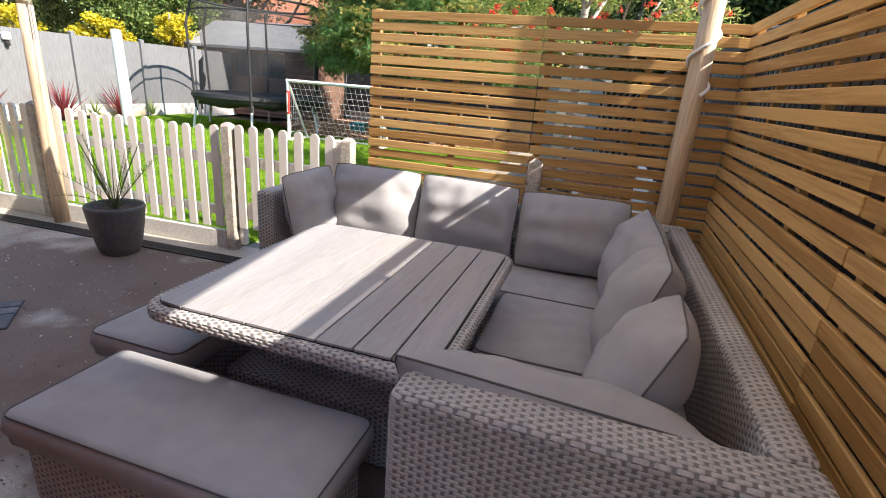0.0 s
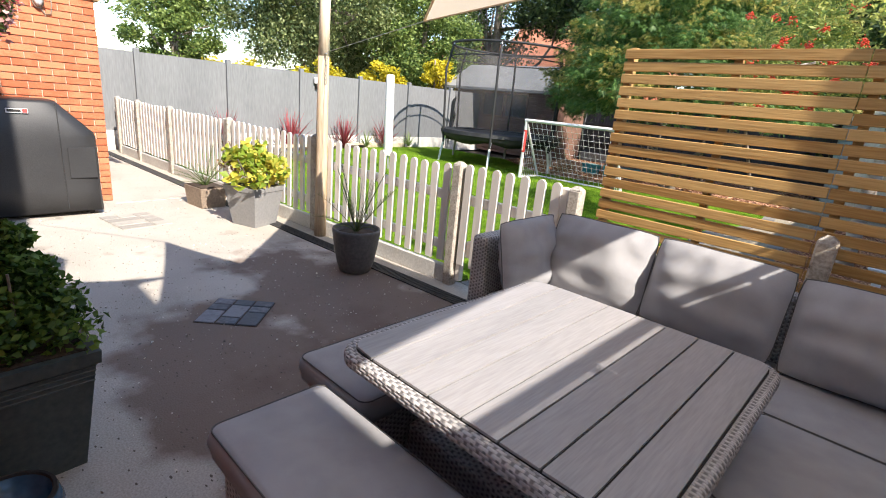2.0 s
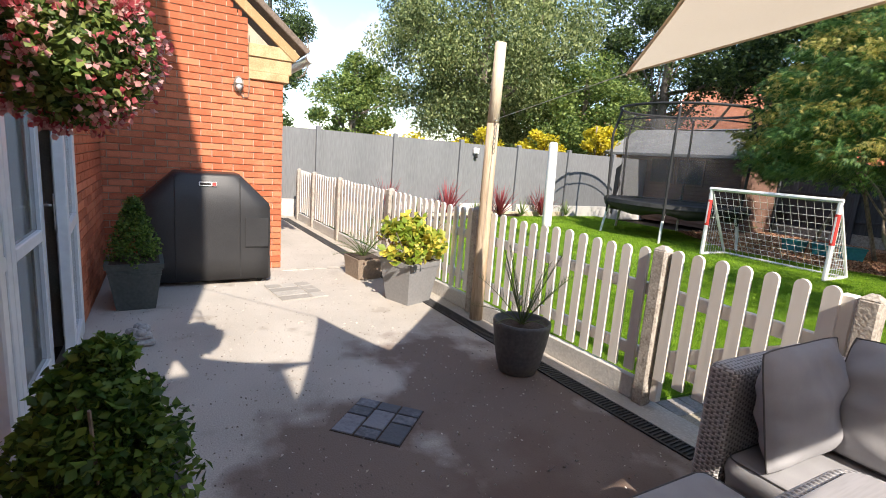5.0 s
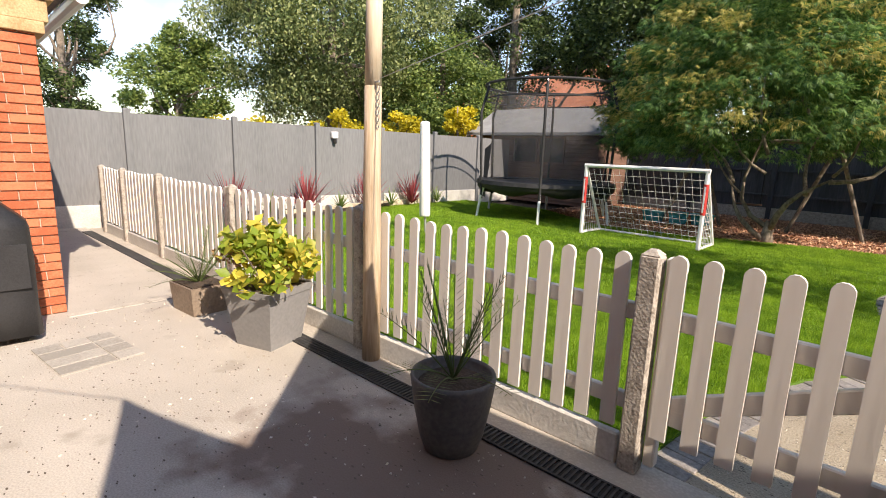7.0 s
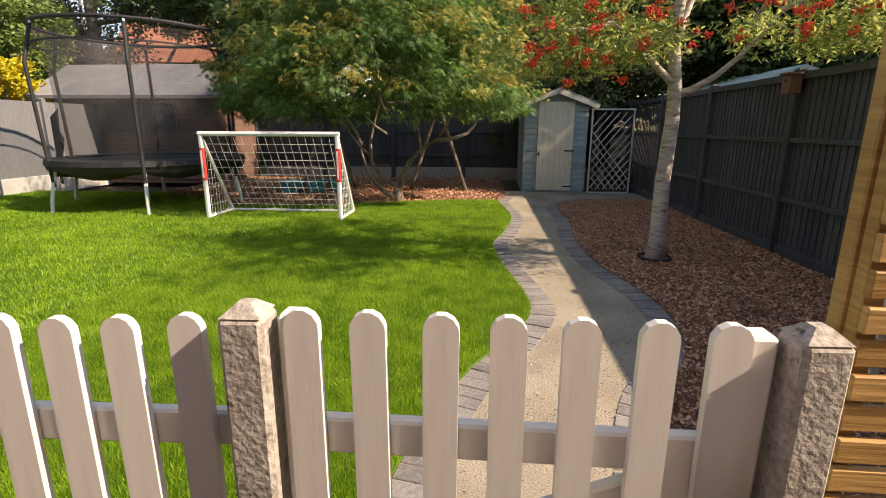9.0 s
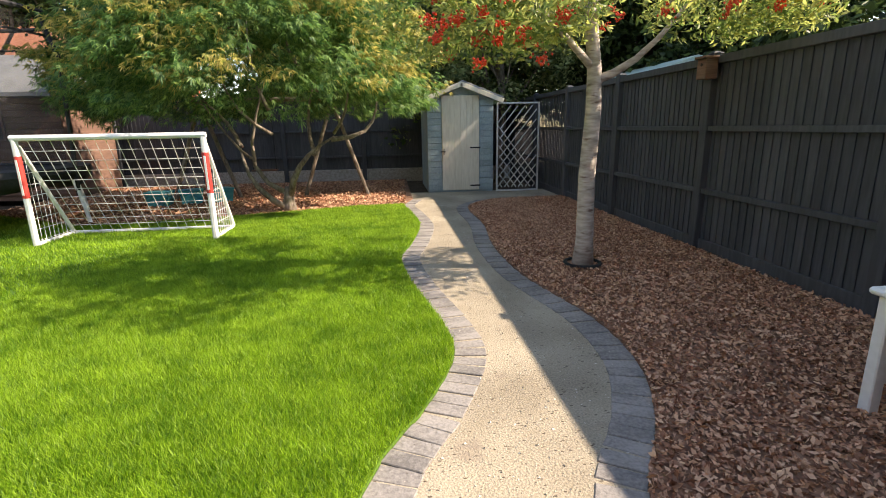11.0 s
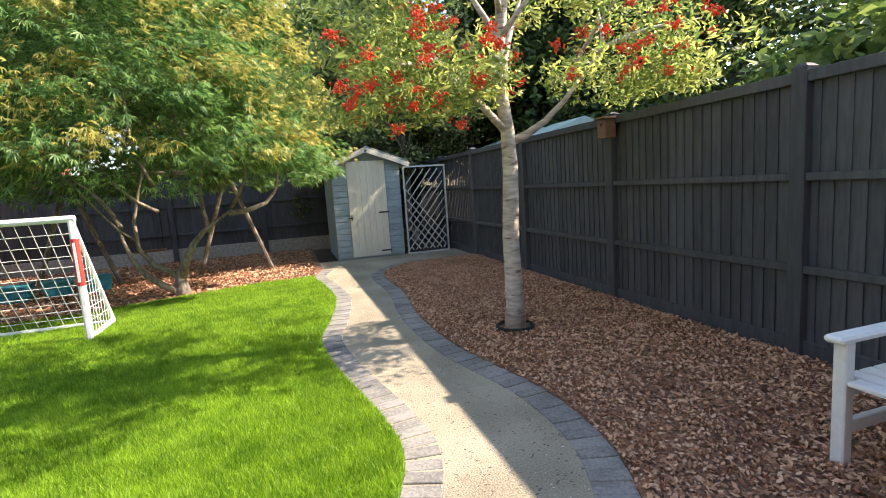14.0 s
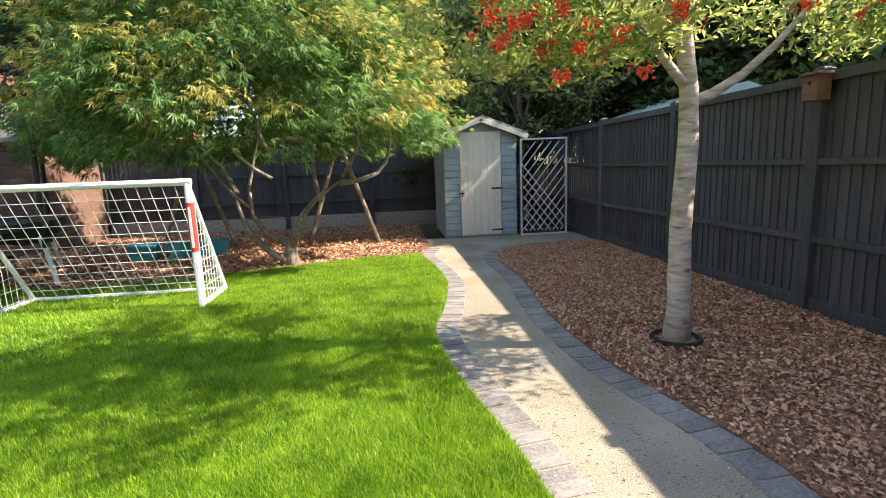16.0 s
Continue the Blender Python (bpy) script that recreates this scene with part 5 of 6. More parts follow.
for k in range(6):
    part("seat_slat", Mesh().box(BX0 + 0.005 + k * 0.095, BY0 + 0.062 if k == 0 else BY0 - 0.01, 0.402, BX0 + 0.085 + k * 0.095, BY1 - 0.062 if k == 0 else BY1 + 0.01, 0.424, 0.004), WHITE, bn)
part("back_rail", Mesh().box(BX1 + 0.012, BY0 + 0.061, 0.86, BX1 + 0.05, BY1 - 0.061, 0.93, 0.005), WHITE, bn)
part("back_rail", Mesh().box(BX1 + 0.012, BY0 + 0.061, 0.46, BX1 + 0.05, BY1 - 0.061, 0.51, 0.005), WHITE, bn)
for k in range(11):
    y = BY0 + 0.1 + k * 0.115
    part("back_slat", Mesh().box(BX1 + 0.02, y, 0.511, BX1 + 0.04, y + 0.05, 0.859, 0.003), WHITE, bn)

# neighbour's pale roof over the charcoal fence
nb_shed = tagged(empty("neighbour_shed", 3.2, 14.0, 0), "neighbour's shed with a pale mint roof", "shed")
part("wall", Mesh().box(-1.2, -1.5, -0.1, 1.2, 1.5, 2.1), GREYFENCE, nb_shed)
part("roof", Mesh().add([(-1.35, -1.65, 2.1), (1.35, -1.65, 2.1), (1.35, 1.65, 2.1), (-1.35, 1.65, 2.1), (0, -1.65, 2.55), (0, 1.65, 2.55)], [(0, 1, 4), (1, 2, 5, 4), (2, 3, 5), (3, 0, 4, 5), (3, 2, 1, 0)]), surface("mint felt", (0.4, 0.55, 0.5), (0.55, 0.68, 0.62), 0.8, 30, 2, 0.2), nb_shed)


# ---- poles and shade sails ----
wp = tagged(empty("sail_pole", -4.72, 3.36, 0), "stripped pine pole with a pale bare upper part", "pole", "shade sail poles")
part("shaft", Mesh().tube([(0, 0, -0.05), (0.004, 0.0, 0.6), (-0.004, 0, 1.3), (0, 0, 1.88)], [0.064, 0.062, 0.059, 0.056], 14), POLEWOOD, wp, smooth=True)
part("bare_top", Mesh().tube([(0, 0, 1.881), (0.01, 0, 2.58)], [0.055, 0.05], 14), POLE_PALE, wp, "bare pale wood", smooth=True)
part("eye_bolt", Mesh().tube([(0.05, -0.02, 1.9), (0.10, -0.03, 1.9)], 0.006, 6), STEEL, wp)
for k in range(6):
    part("chain_link", Mesh().tube([(0.066 + 0.004 * math.sin(a), -0.012 + 0.012 * math.cos(a), 1.86 - k * 0.045 + 0.026 * math.sin(a)) for a in np.linspace(0, 6.283, 9)], 0.0024, 5, cap=False), STEEL, wp)
bp2 = tagged(empty("sail_pole", 0.50, 3.47, 0), "varnished round pine pole in the screen corner", "pole", "shade sail poles")
part("shaft", Mesh().tube([(0, 0, -0.05), (0.0, 0.0, 1.2), (0.01, 0, 2.75)], [0.066, 0.062, 0.055], 14), POLEWOOD, bp2, smooth=True)
part("rope", Mesh().tube([(0.066 * math.cos(a) * 1.05, 0.066 * math.sin(a) * 1.05, 1.62 + a * 0.045) for a in np.linspace(-1.2, 14, 60)], 0.011, 6), WHITE, bp2, "white wound rope")


def sail(corners, label, hollow=0.40, sag=0.05, left=1.0):
    """A stretched four-cornered cloth with hollow edges."""
    a, b, c, d = [Vector(p) for p in corners]
    e = tagged(empty("shade_sail"), label, "shade sail")
    n, vs, fs = 20, [], []
    mid = (a + b + c + d) / 4
    for i in range(n + 1):
        for j in range(n + 1):
            u, v = i / n, j / n
            p = (a * (1 - u) + b * u) * (1 - v) + (d * (1 - u) + c * u) * v
            k = 4 * u * (1 - u) * (0.25 * (1 - v) ** 2 + 0.05 * v**2) + 4 * v * (1 - v) * (left * (1 - u) ** 2 + 0.1 * u**2)
            q = p + (mid - p) * hollow * k
            q.z = p.z + (q.z - p.z) * 0.3 - sag * 16 * u * (1 - u) * v * (1 - v)
            vs.append(tuple(q))
    fs = [(i * (n + 1) + j, (i + 1) * (n + 1) + j, (i + 1) * (n + 1) + j + 1, i * (n + 1) + j + 1) for i in range(n) for j in range(n)]
    part("cloth", Mesh().add(vs, fs), SAIL, e, smooth=True)
    at = lambda i, j: vs[i * (n + 1) + j]
    for side in ([at(i, 0) for i in range(n + 1)], [at(i, n) for i in range(n + 1)], [at(0, j) for j in range(n + 1)], [at(n, j) for j in range(n + 1)]):
        part("hem", Mesh().tube(side, 0.008, 5), SAIL, e)
    return e


s1 = sail([(-2.95, 3.05, 2.09), (0.62, 3.12, 2.42), (0.98, 0.50, 2.44), (0.35, 0.38, 2.6)], "large beige fabric shade sail over the sofa", left=0.12)
part("rope", Mesh().tube([(-2.95, 3.05, 2.09), (-4.62, 3.34, 1.92)], 0.003, 5), WHITE, s1)


def small_sail(corners, pulls, label, to):
    """A three-cornered cloth; each edge is drawn in towards the middle by its own share."""
    a = [Vector(p) for p in corners]
    mid = (a[0] + a[1] + a[2]) / 3
    e = tagged(empty("shade_sail"), label, "shade sail")
    rim, n = [], 14
    for i in range(3):
        p, q = a[i], a[(i + 1) % 3]
        c = (p + q) / 2 + (mid - (p + q) / 2) * pulls[i] * 2
        rim += [tuple(p * (1 - t) ** 2 + c * 2 * t * (1 - t) + q * t * t) for t in (k / n for k in range(n))]
    m = len(rim)
    vs = [tuple(mid)] + rim
    part("cloth", Mesh().add(vs, [(0, 1 + k, 1 + (k + 1) % m) for k in range(m)]), SAIL, e)
    part("hem", Mesh().tube(rim + rim[:1], 0.007, 5, cap=False), SAIL, e)
    part("rope", Mesh().tube([a[0], Vector(to)], 0.004, 5), WHITE, e)
    return e


# two added sails out of view, corners set back from their patio shadows
small_sail([(-1.94, 1.41, 2.60), (0.60, 0.45, 2.62), (-0.05, 2.2, 2.62)], (0.10, 0.2, 0.12), "unseen three-cornered sail added to cast the pointed patio shadow", (-3.4, 0.12, 2.8))
small_sail([(-0.92, 1.30, 2.64), (-1.50, 0.19, 2.60), (-0.30, 0.42, 2.64)], (0.42, 0.1, 0.62), "unseen narrow sail added to cast the shadow strip on the patio", (-1.2, 1.42, 2.61))
# rotary drier under its cover
rd = tagged(empty("rotary_drier", -8.42, 7.32, 0.02), "folded rotary clothes drier in a white cover", "clothes drier")
part("pole", Mesh().tube([(0.03, 0, -0.05), (0, 0, 0.36)], 0.024, 10), STEEL, rd)
part("cover", Mesh().lathe([(0.09, 0.30), (0.098, 0.33), (0.098, 1.0), (0.088, 1.9), (0.08, 1.97), (0.03, 1.985)], 18), WHITE, rd, "white fabric cover", smooth=True)
rd.matrix_basis = pose(-8.52, 7.46, 0.02, 0, -2.0, 0)
# floodlight on the grey fence
fl = tagged(empty("security_light", -12.325, 8.0, 1.70), "small white security light on the grey fence", "light")
part("housing", Mesh().box(0.0, -0.08, 0, 0.1, 0.08, 0.16, 0.02), WHITE, fl)
part("sensor", Mesh().lathe([(0.03, 0), (0.045, 0.03), (0.045, 0.08), (0.02, 0.1)], 12, pose(0.06, 0, -0.12)), DARKGAP, fl)


# ---- pots and plants on the patio ----
def blades_plant(e, n, length, width, mat, seed, z0, spread=1.0, name="leaf", bow=0.5):
    """Arching strap leaves from one crown; each leaf is a part."""
    rng = np.random.default_rng(seed)
    for k in range(n):
        a = rng.uniform(0, 6.283)
        lean = rng.uniform(0.1, 1.0) * spread
        L = length * rng.uniform(0.7, 1.1)
        pts = []
        for t in np.linspace(0, 1, 6):
            r = L * (math.sin(lean) * t + 0.15 * bow * t * t)
            z = L * (math.cos(lean) * t - bow * 0.35 * lean * t * t)
            pts.append(Vector((r * math.cos(a), r * math.sin(a), z0 + z)))
        side = Vector((-math.sin(a), math.cos(a), 0))
        vs, fs = [], []
        for i, p in enumerate(pts):
            w = width * (1 - (i / 5) ** 2) + 0.001
            vs += [p - side * w, p + Vector((0, 0, -0.3 * w)), p + side * w]
        for i in range(5):
            fs += [(3 * i, 3 * i + 1, 3 * i + 4, 3 * i + 3), (3 * i + 1, 3 * i + 2, 3 * i + 5, 3 * i + 4)]
        part(name, Mesh().add(vs, fs), mat, e)


def palm_fronds(e, n, length, seed, z0):
    """Feathery fronds: a bowed rib with narrow leaflets on both sides."""
    rng = np.random.default_rng(seed)
    for k in range(n):
        a = 6.283 * k / n + rng.uniform(-0.3, 0.3)
        lean = rng.uniform(0.2, 1.2)
        L = length * rng.uniform(0.75, 1.15)
        me = Mesh()
        pts = []
        for t in np.linspace(0, 1, 16):
            r, z = L * math.sin(lean) * t, L * (math.cos(lean) * t - 0.26 * lean * t * t)
            pts.append(Vector((r * math.cos(a), r * math.sin(a), z0 + z)))
        me.tube(pts, [0.005 - 0.0035 * i / 15 for i in range(16)], 5)
        side = Vector((-math.sin(a), math.cos(a), 0))
        for i in range(4, 16):
            d = (pts[i] - pts[i - 1]).normalized()
            for s in (-1, 1):
                for h in (0.25,):
                    p = pts[i - 1].lerp(pts[i], h)
                    tip = p + (side * s * 0.85 + d * 0.62 + Vector((0, 0, 0.18))) * L * 0.2 * (1.15 - 0.6 * i / 15)
                    q = (tip - p).cross(Vector((0, 0, 1))).normalized() * 0.0027
                    m = p.lerp(tip, 0.4)
                    me.add([p, m + q, tip, m - q], [(0, 1, 2, 3)])
        part("frond", me, LEAF_PALM, e)


def leafy(name, e, centres, radii, per, size, mat, seed, long=1.5, flat=0.9, droop=0.0, label=""):
    rng = np.random.default_rng(seed)
    pts = clumps(rng, np.asarray(centres, float), radii, per, flat)
    co, n = leaves(pts, size * rng.uniform(0.7, 1.25, len(pts)), rng, long, droop)
    return part(name, leaf_mesh(name, co, n, mat), None, e, label)


# charcoal round pot with a small palm
pot = tagged(empty("plant_pot", -3.60, 3.02, 0), "round charcoal pot with a young date palm", "potted plant")
part("pot", Mesh().lathe([(0.125, 0.0), (0.14, 0.008), (0.165, 0.08), (0.196, 0.24), (0.212, 0.36), (0.216, 0.385), (0.212, 0.40), (0.200, 0.402), (0.192, 0.385), (0.186, 0.335), (0.01, 0.33)], 32), POT_DARK, pot, smooth=True)
part("soil", Mesh().lathe([(0.187, 0.335), (0.17, 0.352), (0.08, 0.36), (0.01, 0.375)], 20), SOIL, pot)
palm_fronds(pot, 15, 0.62, 3, 0.36)
# square grey planter with hydrangea
hp = tagged(empty("planter", -5.50, 2.98, 0, 20), "tapered grey square planter with a yellowing hydrangea", "potted plant")
part("pot", Mesh().frustum(0.165, 0.165, 0.225, 0.225, 0.0, 0.43).frustum(0.228, 0.228, 0.233, 0.233, 0.40, 0.45), PLANTER_GREY, hp)
part("soil", Mesh().box(-0.2, -0.2, 0.43, 0.2, 0.2, 0.455), SOIL, hp)
rngh = np.random.default_rng(8)
for k in range(14):
    a, r = rngh.uniform(0, 6.283), rngh.uniform(0.1, 0.34)
    part("stem", Mesh().tube([(0.05 * math.cos(a), 0.05 * math.sin(a), 0.45), (r * math.cos(a), r * math.sin(a), rngh.uniform(0.65, 0.95))], 0.006, 5), BARK_TREE, hp)
hc = dome(rngh, 40, 0, 0, 0.36, 0.36, 0.5, 0.94, 0.45, 0.3)
leafy("foliage", hp, hc, [0.12] * len(hc), 16, 0.068, LEAF_HYD, 9, 1.5, 0.8, 0.35, "yellow and green leaves")
for k, c in enumerate(dome(rngh, 7, -0.05, -0.12, 0.3, 0.25, 0.55, 0.8, 0.6, 0.4)):
    leafy("dry_flower_head", hp, [c], [0.07], 40, 0.025, DRYLEAF, 10 + k, 1.2, label="dry brown flower head")
# low bronze trough with a palm
bt = tagged(empty("planter", -6.60, 2.86, 0, 6), "low brown metal trough with a small palm", "potted plant")
part("pot", Mesh().frustum(0.19, 0.15, 0.21, 0.17, 0, 0.25), BRONZE, bt)
part("soil", Mesh().box(-0.19, -0.15, 0.235, 0.19, 0.15, 0.262), SOIL, bt)
palm_fronds(bt, 20, 0.50, 13, 0.25)


def green_planter(x, y, a0, a1, h, turn, label):
    e = tagged(empty("planter", x, y, 0, turn), label, "potted plant")
    part("pot", Mesh().frustum(a0, a0, a1, a1, 0.0, h * 0.93).frustum(a1 + 0.012, a1 + 0.012, a1 + 0.016, a1 + 0.016, h * 0.9, h), PLANTER_GREEN, e)
    for k in range(4):
        z = h * 0.74 + k * 0.022
        w = a0 + (a1 - a0) * z / (h * 0.93) + 0.004
        part("rib", Mesh().box(-w, -w, z, w, w, z + 0.011, 0.004), PLANTER_GREEN, e)
    part("soil", Mesh().box(-a1 + 0.02, -a1 + 0.02, h * 0.95, a1 - 0.02, a1 - 0.02, h + 0.004), SOIL, e)
    return e


p1 = green_planter(-2.38, 0.56, 0.135, 0.195, 0.52, 4, "tall dark ribbed square planter with a leafy box shrub")
c1 = [((0.19 - 0.0052 * k) * math.cos(k * 2.4) * (0.3 + (k % 4) / 4), (0.19 - 0.0052 * k) * math.sin(k * 2.4) * (0.3 + (k % 4) / 4), 0.57 + 0.0125 * k + 0.03 * math.sin(k * 3.3)) for k in range(30)]
leafy("foliage", p1, c1, [max(0.055, 0.13 - 0.0026 * k) for k in range(30)], 190, 0.025, LEAF_BOX, 14, 1.5, 0.95)
for k in range(7):
    part("stem", Mesh().tube([(0.02 * k - 0.06, 0, 0.5), (0.04 * k - 0.12, 0.04 * math.sin(k), 0.85)], 0.005, 5), BARK_TREE, p1)
p2 = green_planter(-5.98, 0.46, 0.15, 0.21, 0.43, 2, "dark ribbed square planter with a clipped cone shrub")
c2 = [((0.17 - 0.0052 * k) * math.cos(k * 2.4), (0.17 - 0.0052 * k) * math.sin(k * 2.4), 0.46 + 0.017 * k) for k in range(30)]
leafy("foliage", p2, c2, [0.10 - 0.0015 * k for k in range(30)], 130, 0.02, LEAF_BOX, 15, 1.5, 0.95)
# cast stone trough ornament
st = tagged(empty("stone_ornament", -5.0, 0.52, 0, 12), "grey cast stone ornament beside the planters", "ornament")
part("plinth", Mesh().box(-0.13, -0.09, 0, 0.13, 0.09, 0.05, 0.015).box(-0.11, -0.075, 0.05, 0.11, 0.075, 0.09, 0.015), STONE, st)
rs = np.random.default_rng(4)
for k in range(7):
    x, y, r = rs.uniform(-0.09, 0.09), rs.uniform(-0.05, 0.05), rs.uniform(0.028, 0.042)
    part("pebble", Mesh().lathe([(r * 0.3, -r * 0.9), (r * 0.8, -r * 0.5), (r, 0), (r * 0.8, r * 0.5), (r * 0.25, r * 0.8)], 10, pose(x, y, 0.10)), STONE, st, smooth=True)
bk = tagged(empty("black_bucket", -6.35, 0.38, 0), "black bucket with a pale lid by the wall", "bucket")
part("body", Mesh().lathe([(0.09, 0), (0.11, 0.30), (0.105, 0.30)], 18), DARKGAP, bk)
part("lid", Mesh().lathe([(0.118, 0.302), (0.118, 0.33), (0.06, 0.345)], 18), UPVC, bk)

# covered barbecue
bq = tagged(empty("covered_barbecue", -6.80, 1.10, 0), "barbecue under a fitted black weather cover", "barbecue")
cov = Mesh()
rows = [(0.28, 0.645, 0.06), (0.278, 0.64, 0.3), (0.282, 0.645, 0.6), (0.282, 0.64, 0.84), (0.276, 0.625, 0.89), (0.255, 0.345, 1.17), (0.235, 0.32, 1.195), (0.1, 0.2, 1.2)]
seg = 40
vs, fs = [], []
rq = np.random.default_rng(6)
for i, (a, b, z) in enumerate(rows):
    for k in range(seg):
        t = 2 * math.pi * k / seg
        c, s = math.cos(t), math.sin(t)
        q = (abs(c) ** 9 + abs(s) ** 9) ** (-1 / 9)
        fold = 1 + (0.012 * math.sin(9 * t + 1.3 * z) + 0.008 * math.sin(17 * t + 3 * z)) * (1 - z / 1.3) + rq.normal() * 0.003
        vs.append((a * c * q * fold, b * s * q * fold, z + (0.012 * math.sin(5 * t) if i == 0 else 0)))
for i in range(len(rows) - 1):
    fs += [(i * seg + k, i * seg + (k + 1) % seg, (i + 1) * seg + (k + 1) % seg, (i + 1) * seg + k) for k in range(seg)]
fs.append(tuple((len(rows) - 1) * seg + k for k in range(seg)))
fs.append(tuple(range(seg))[::-1])
cover = part("cover", cov.add(vs, fs), COVER, bq, "black woven weather cover", smooth=True)
lb = Matrix.Translation((0.276, 0.0, 1.09)) @ Euler((0, radians(-5), 0)).to_matrix().to_4x4()
part("label_patch", Mesh().box(0, -0.085, -0.022, 0.004, 0.085, 0.022, 0.001), WHITE, cover, "white and red maker's patch", m=lb)
part("label_mark", Mesh().box(0.0045, -0.075, -0.012, 0.006, 0.03, 0.012), DARKGAP, cover, m=lb)
part("label_mark", Mesh().box(0.0045, 0.04, -0.018, 0.006, 0.08, 0.018), RED, cover, m=lb)
for y in (-0.31, 0.31):
    part("seam", Mesh().tube([(0.278, y * 1.02, 0.08), (0.286, y, 0.5), (0.284, y, 0.84), (0.258, y, 1.16), (0.1, y * 0.98, 1.198), (-0.22, y, 1.17)], 0.005, 5), COVER, cover)
part("pocket_flap", Mesh().box(0.0, -0.12, -0.16, 0.006, 0.12, 0.16, 0.002), COVER, cover, m=pose(0.290, 0.48, 0.58))
for x in (-0.18, 0.18):
    for y in (-0.53, 0.53):
        part("castor", Mesh().tube([(x - 0.012, y, 0.03), (x + 0.012, y, 0.03)], 0.03, 12), DARKGAP, bq)
        part("castor_leg", Mesh().tube([(x, y, 0.03), (x, y, 0.12)], 0.012, 6), DARKGAP, bq)

# glazed doors and downpipe
jb = tagged(empty("door_jamb", -2.97, HOUSE_Y, 0), "white plastic door frame standing proud of the brick", "door frame", kind="structure")
part("jamb", Mesh().box(-0.075, -0.10, 0.0, 0.0, 0.12, 2.35, 0.008), UPVC, jb)
part("head", Mesh().box(-2.3, -0.10, 2.12, -0.076, 0.03, 2.2, 0.006), UPVC, jb)
part("far_jamb", Mesh().box(-2.38, -0.10, 0.0, -2.301, 0.03, 2.2, 0.006), UPVC, jb)
def door_leaf(x, y, turn, label, w=0.8):
    e = tagged(empty("glazed_door", x, y, 0.03, turn), label, "door", "glazed doors", kind="structure")
    for a, b, c, d in ((0, 0, 0.08, 2.06), (w - 0.08, 0, w, 2.06), (0.081, 0, w - 0.081, 0.12), (0.081, 1.98, w - 0.081, 2.06), (0.081, 0.85, w - 0.081, 0.92)):
        part("frame", Mesh().box(a, -0.03, b, c, 0.03, d, 0.006), UPVC, e)
    part("pane", Mesh().box(0.081, -0.006, 0.121, w - 0.081, 0.006, 0.849), GLASS, e)
    part("pane", Mesh().box(0.081, -0.006, 0.921, w - 0.081, 0.006, 1.979), GLASS, e)
    f = -1 if turn < 90 else 1
    h = part("handle", Mesh().box(w - 0.06, f * 0.038 - 0.007, 0.9, w - 0.025, f * 0.038 + 0.007, 1.12, 0.004), CHROME, e)
    part("lever", Mesh().tube([(w - 0.043, f * 0.05, 1.05), (w - 0.043, f * 0.085, 1.05), (w - 0.16, f * 0.085, 1.05)], 0.009, 8), CHROME, h)
    for z in (0.3, 1.0, 1.75):
        part("hinge", Mesh().tube([(-0.012, -0.02, z), (-0.012, -0.02, z + 0.1)], 0.012, 8), UPVC, e)
    return e
door_leaf(-3.05, HOUSE_Y - 0.06, 180, "white framed glazed door, closed", 0.75)
door_leaf(-3.805, HOUSE_Y - 0.06, 180, "white framed glazed door, closed", 0.75)
door_leaf(-5.31, HOUSE_Y + 0.0, 4, "white framed glazed door standing ajar", 0.74)
# wall lamp with cable
wl = tagged(empty("bulkhead_lamp", WING_X + 0.01, 1.47, 2.19), "oval white bulkhead lamp on the brick gable", "wall lamp")
part("base", Mesh().lathe([(0.062, 0.0), (0.062, 0.03), (0.05, 0.04)], 18, Matrix.Diagonal((1, 1, 1.0, 1)) @ Euler((0, math.pi / 2, 0)).to_matrix().to_4x4() @ Matrix.Diagonal((1.5, 0.85, 1, 1))), BARK_TREE, wl)
part("lens", Mesh().lathe([(0.048, 0.04), (0.044, 0.075), (0.02, 0.095)], 18, Euler((0, math.pi / 2, 0)).to_matrix().to_4x4() @ Matrix.Diagonal((1.5, 0.85, 1, 1))), UPVC, wl, smooth=True)
part("cage_bar", Mesh().box(0.075, -0.045, -0.008, 0.1, 0.045, 0.008, 0.003), BARK_TREE, wl)
part("cable", Mesh().tube([(0.012, 0.02, -0.09), (0.012, 0.05, -0.14), (0.012, 0.10, -0.13), (0.012, 0.115, -0.05), (0.012, 0.115, 0.55)], 0.007, 6), BARK_TREE, wl)

# hanging ball of flowers
HB = (-2.72, 0.50, 1.78)
hb = tagged(empty("hanging_basket", *HB), "hanging ball of pink artificial flowers and green leaves", "hanging basket")
rb = np.random.default_rng(17)
part("core", Mesh().lathe([(0.02, -0.17), (0.12, -0.13), (0.17, 0), (0.12, 0.13), (0.02, 0.17)], 16), LEAF_DARK, hb, smooth=True)
d = rb.normal(size=(3800, 3))
d /= np.linalg.norm(d, axis=1)[:, None]
co, n = leaves(d * rb.uniform(0.17, 0.235, (3800, 1)), 0.02 * rb.uniform(0.7, 1.3, 3800), rb, 1.5)
part("foliage", leaf_mesh("foliage", co, n, LEAF_MID), None, hb)
fd = rb.normal(size=(170, 3))
fd /= np.linalg.norm(fd, axis=1)[:, None]
fp, tn = [], []
for q in fd:
    for k in range(12):
        s = rb.normal(size=3) * 0.016
        fp.append(q * 0.235 + s)
        tn.append(q * 0.4 + s * 50)
co, n = leaves(np.array(fp), 0.019, rb, 1.15, turn=np.array(tn))
part("blossom", leaf_mesh("blossom", co, n, PETAL), None, hb, "pink silk flowers")
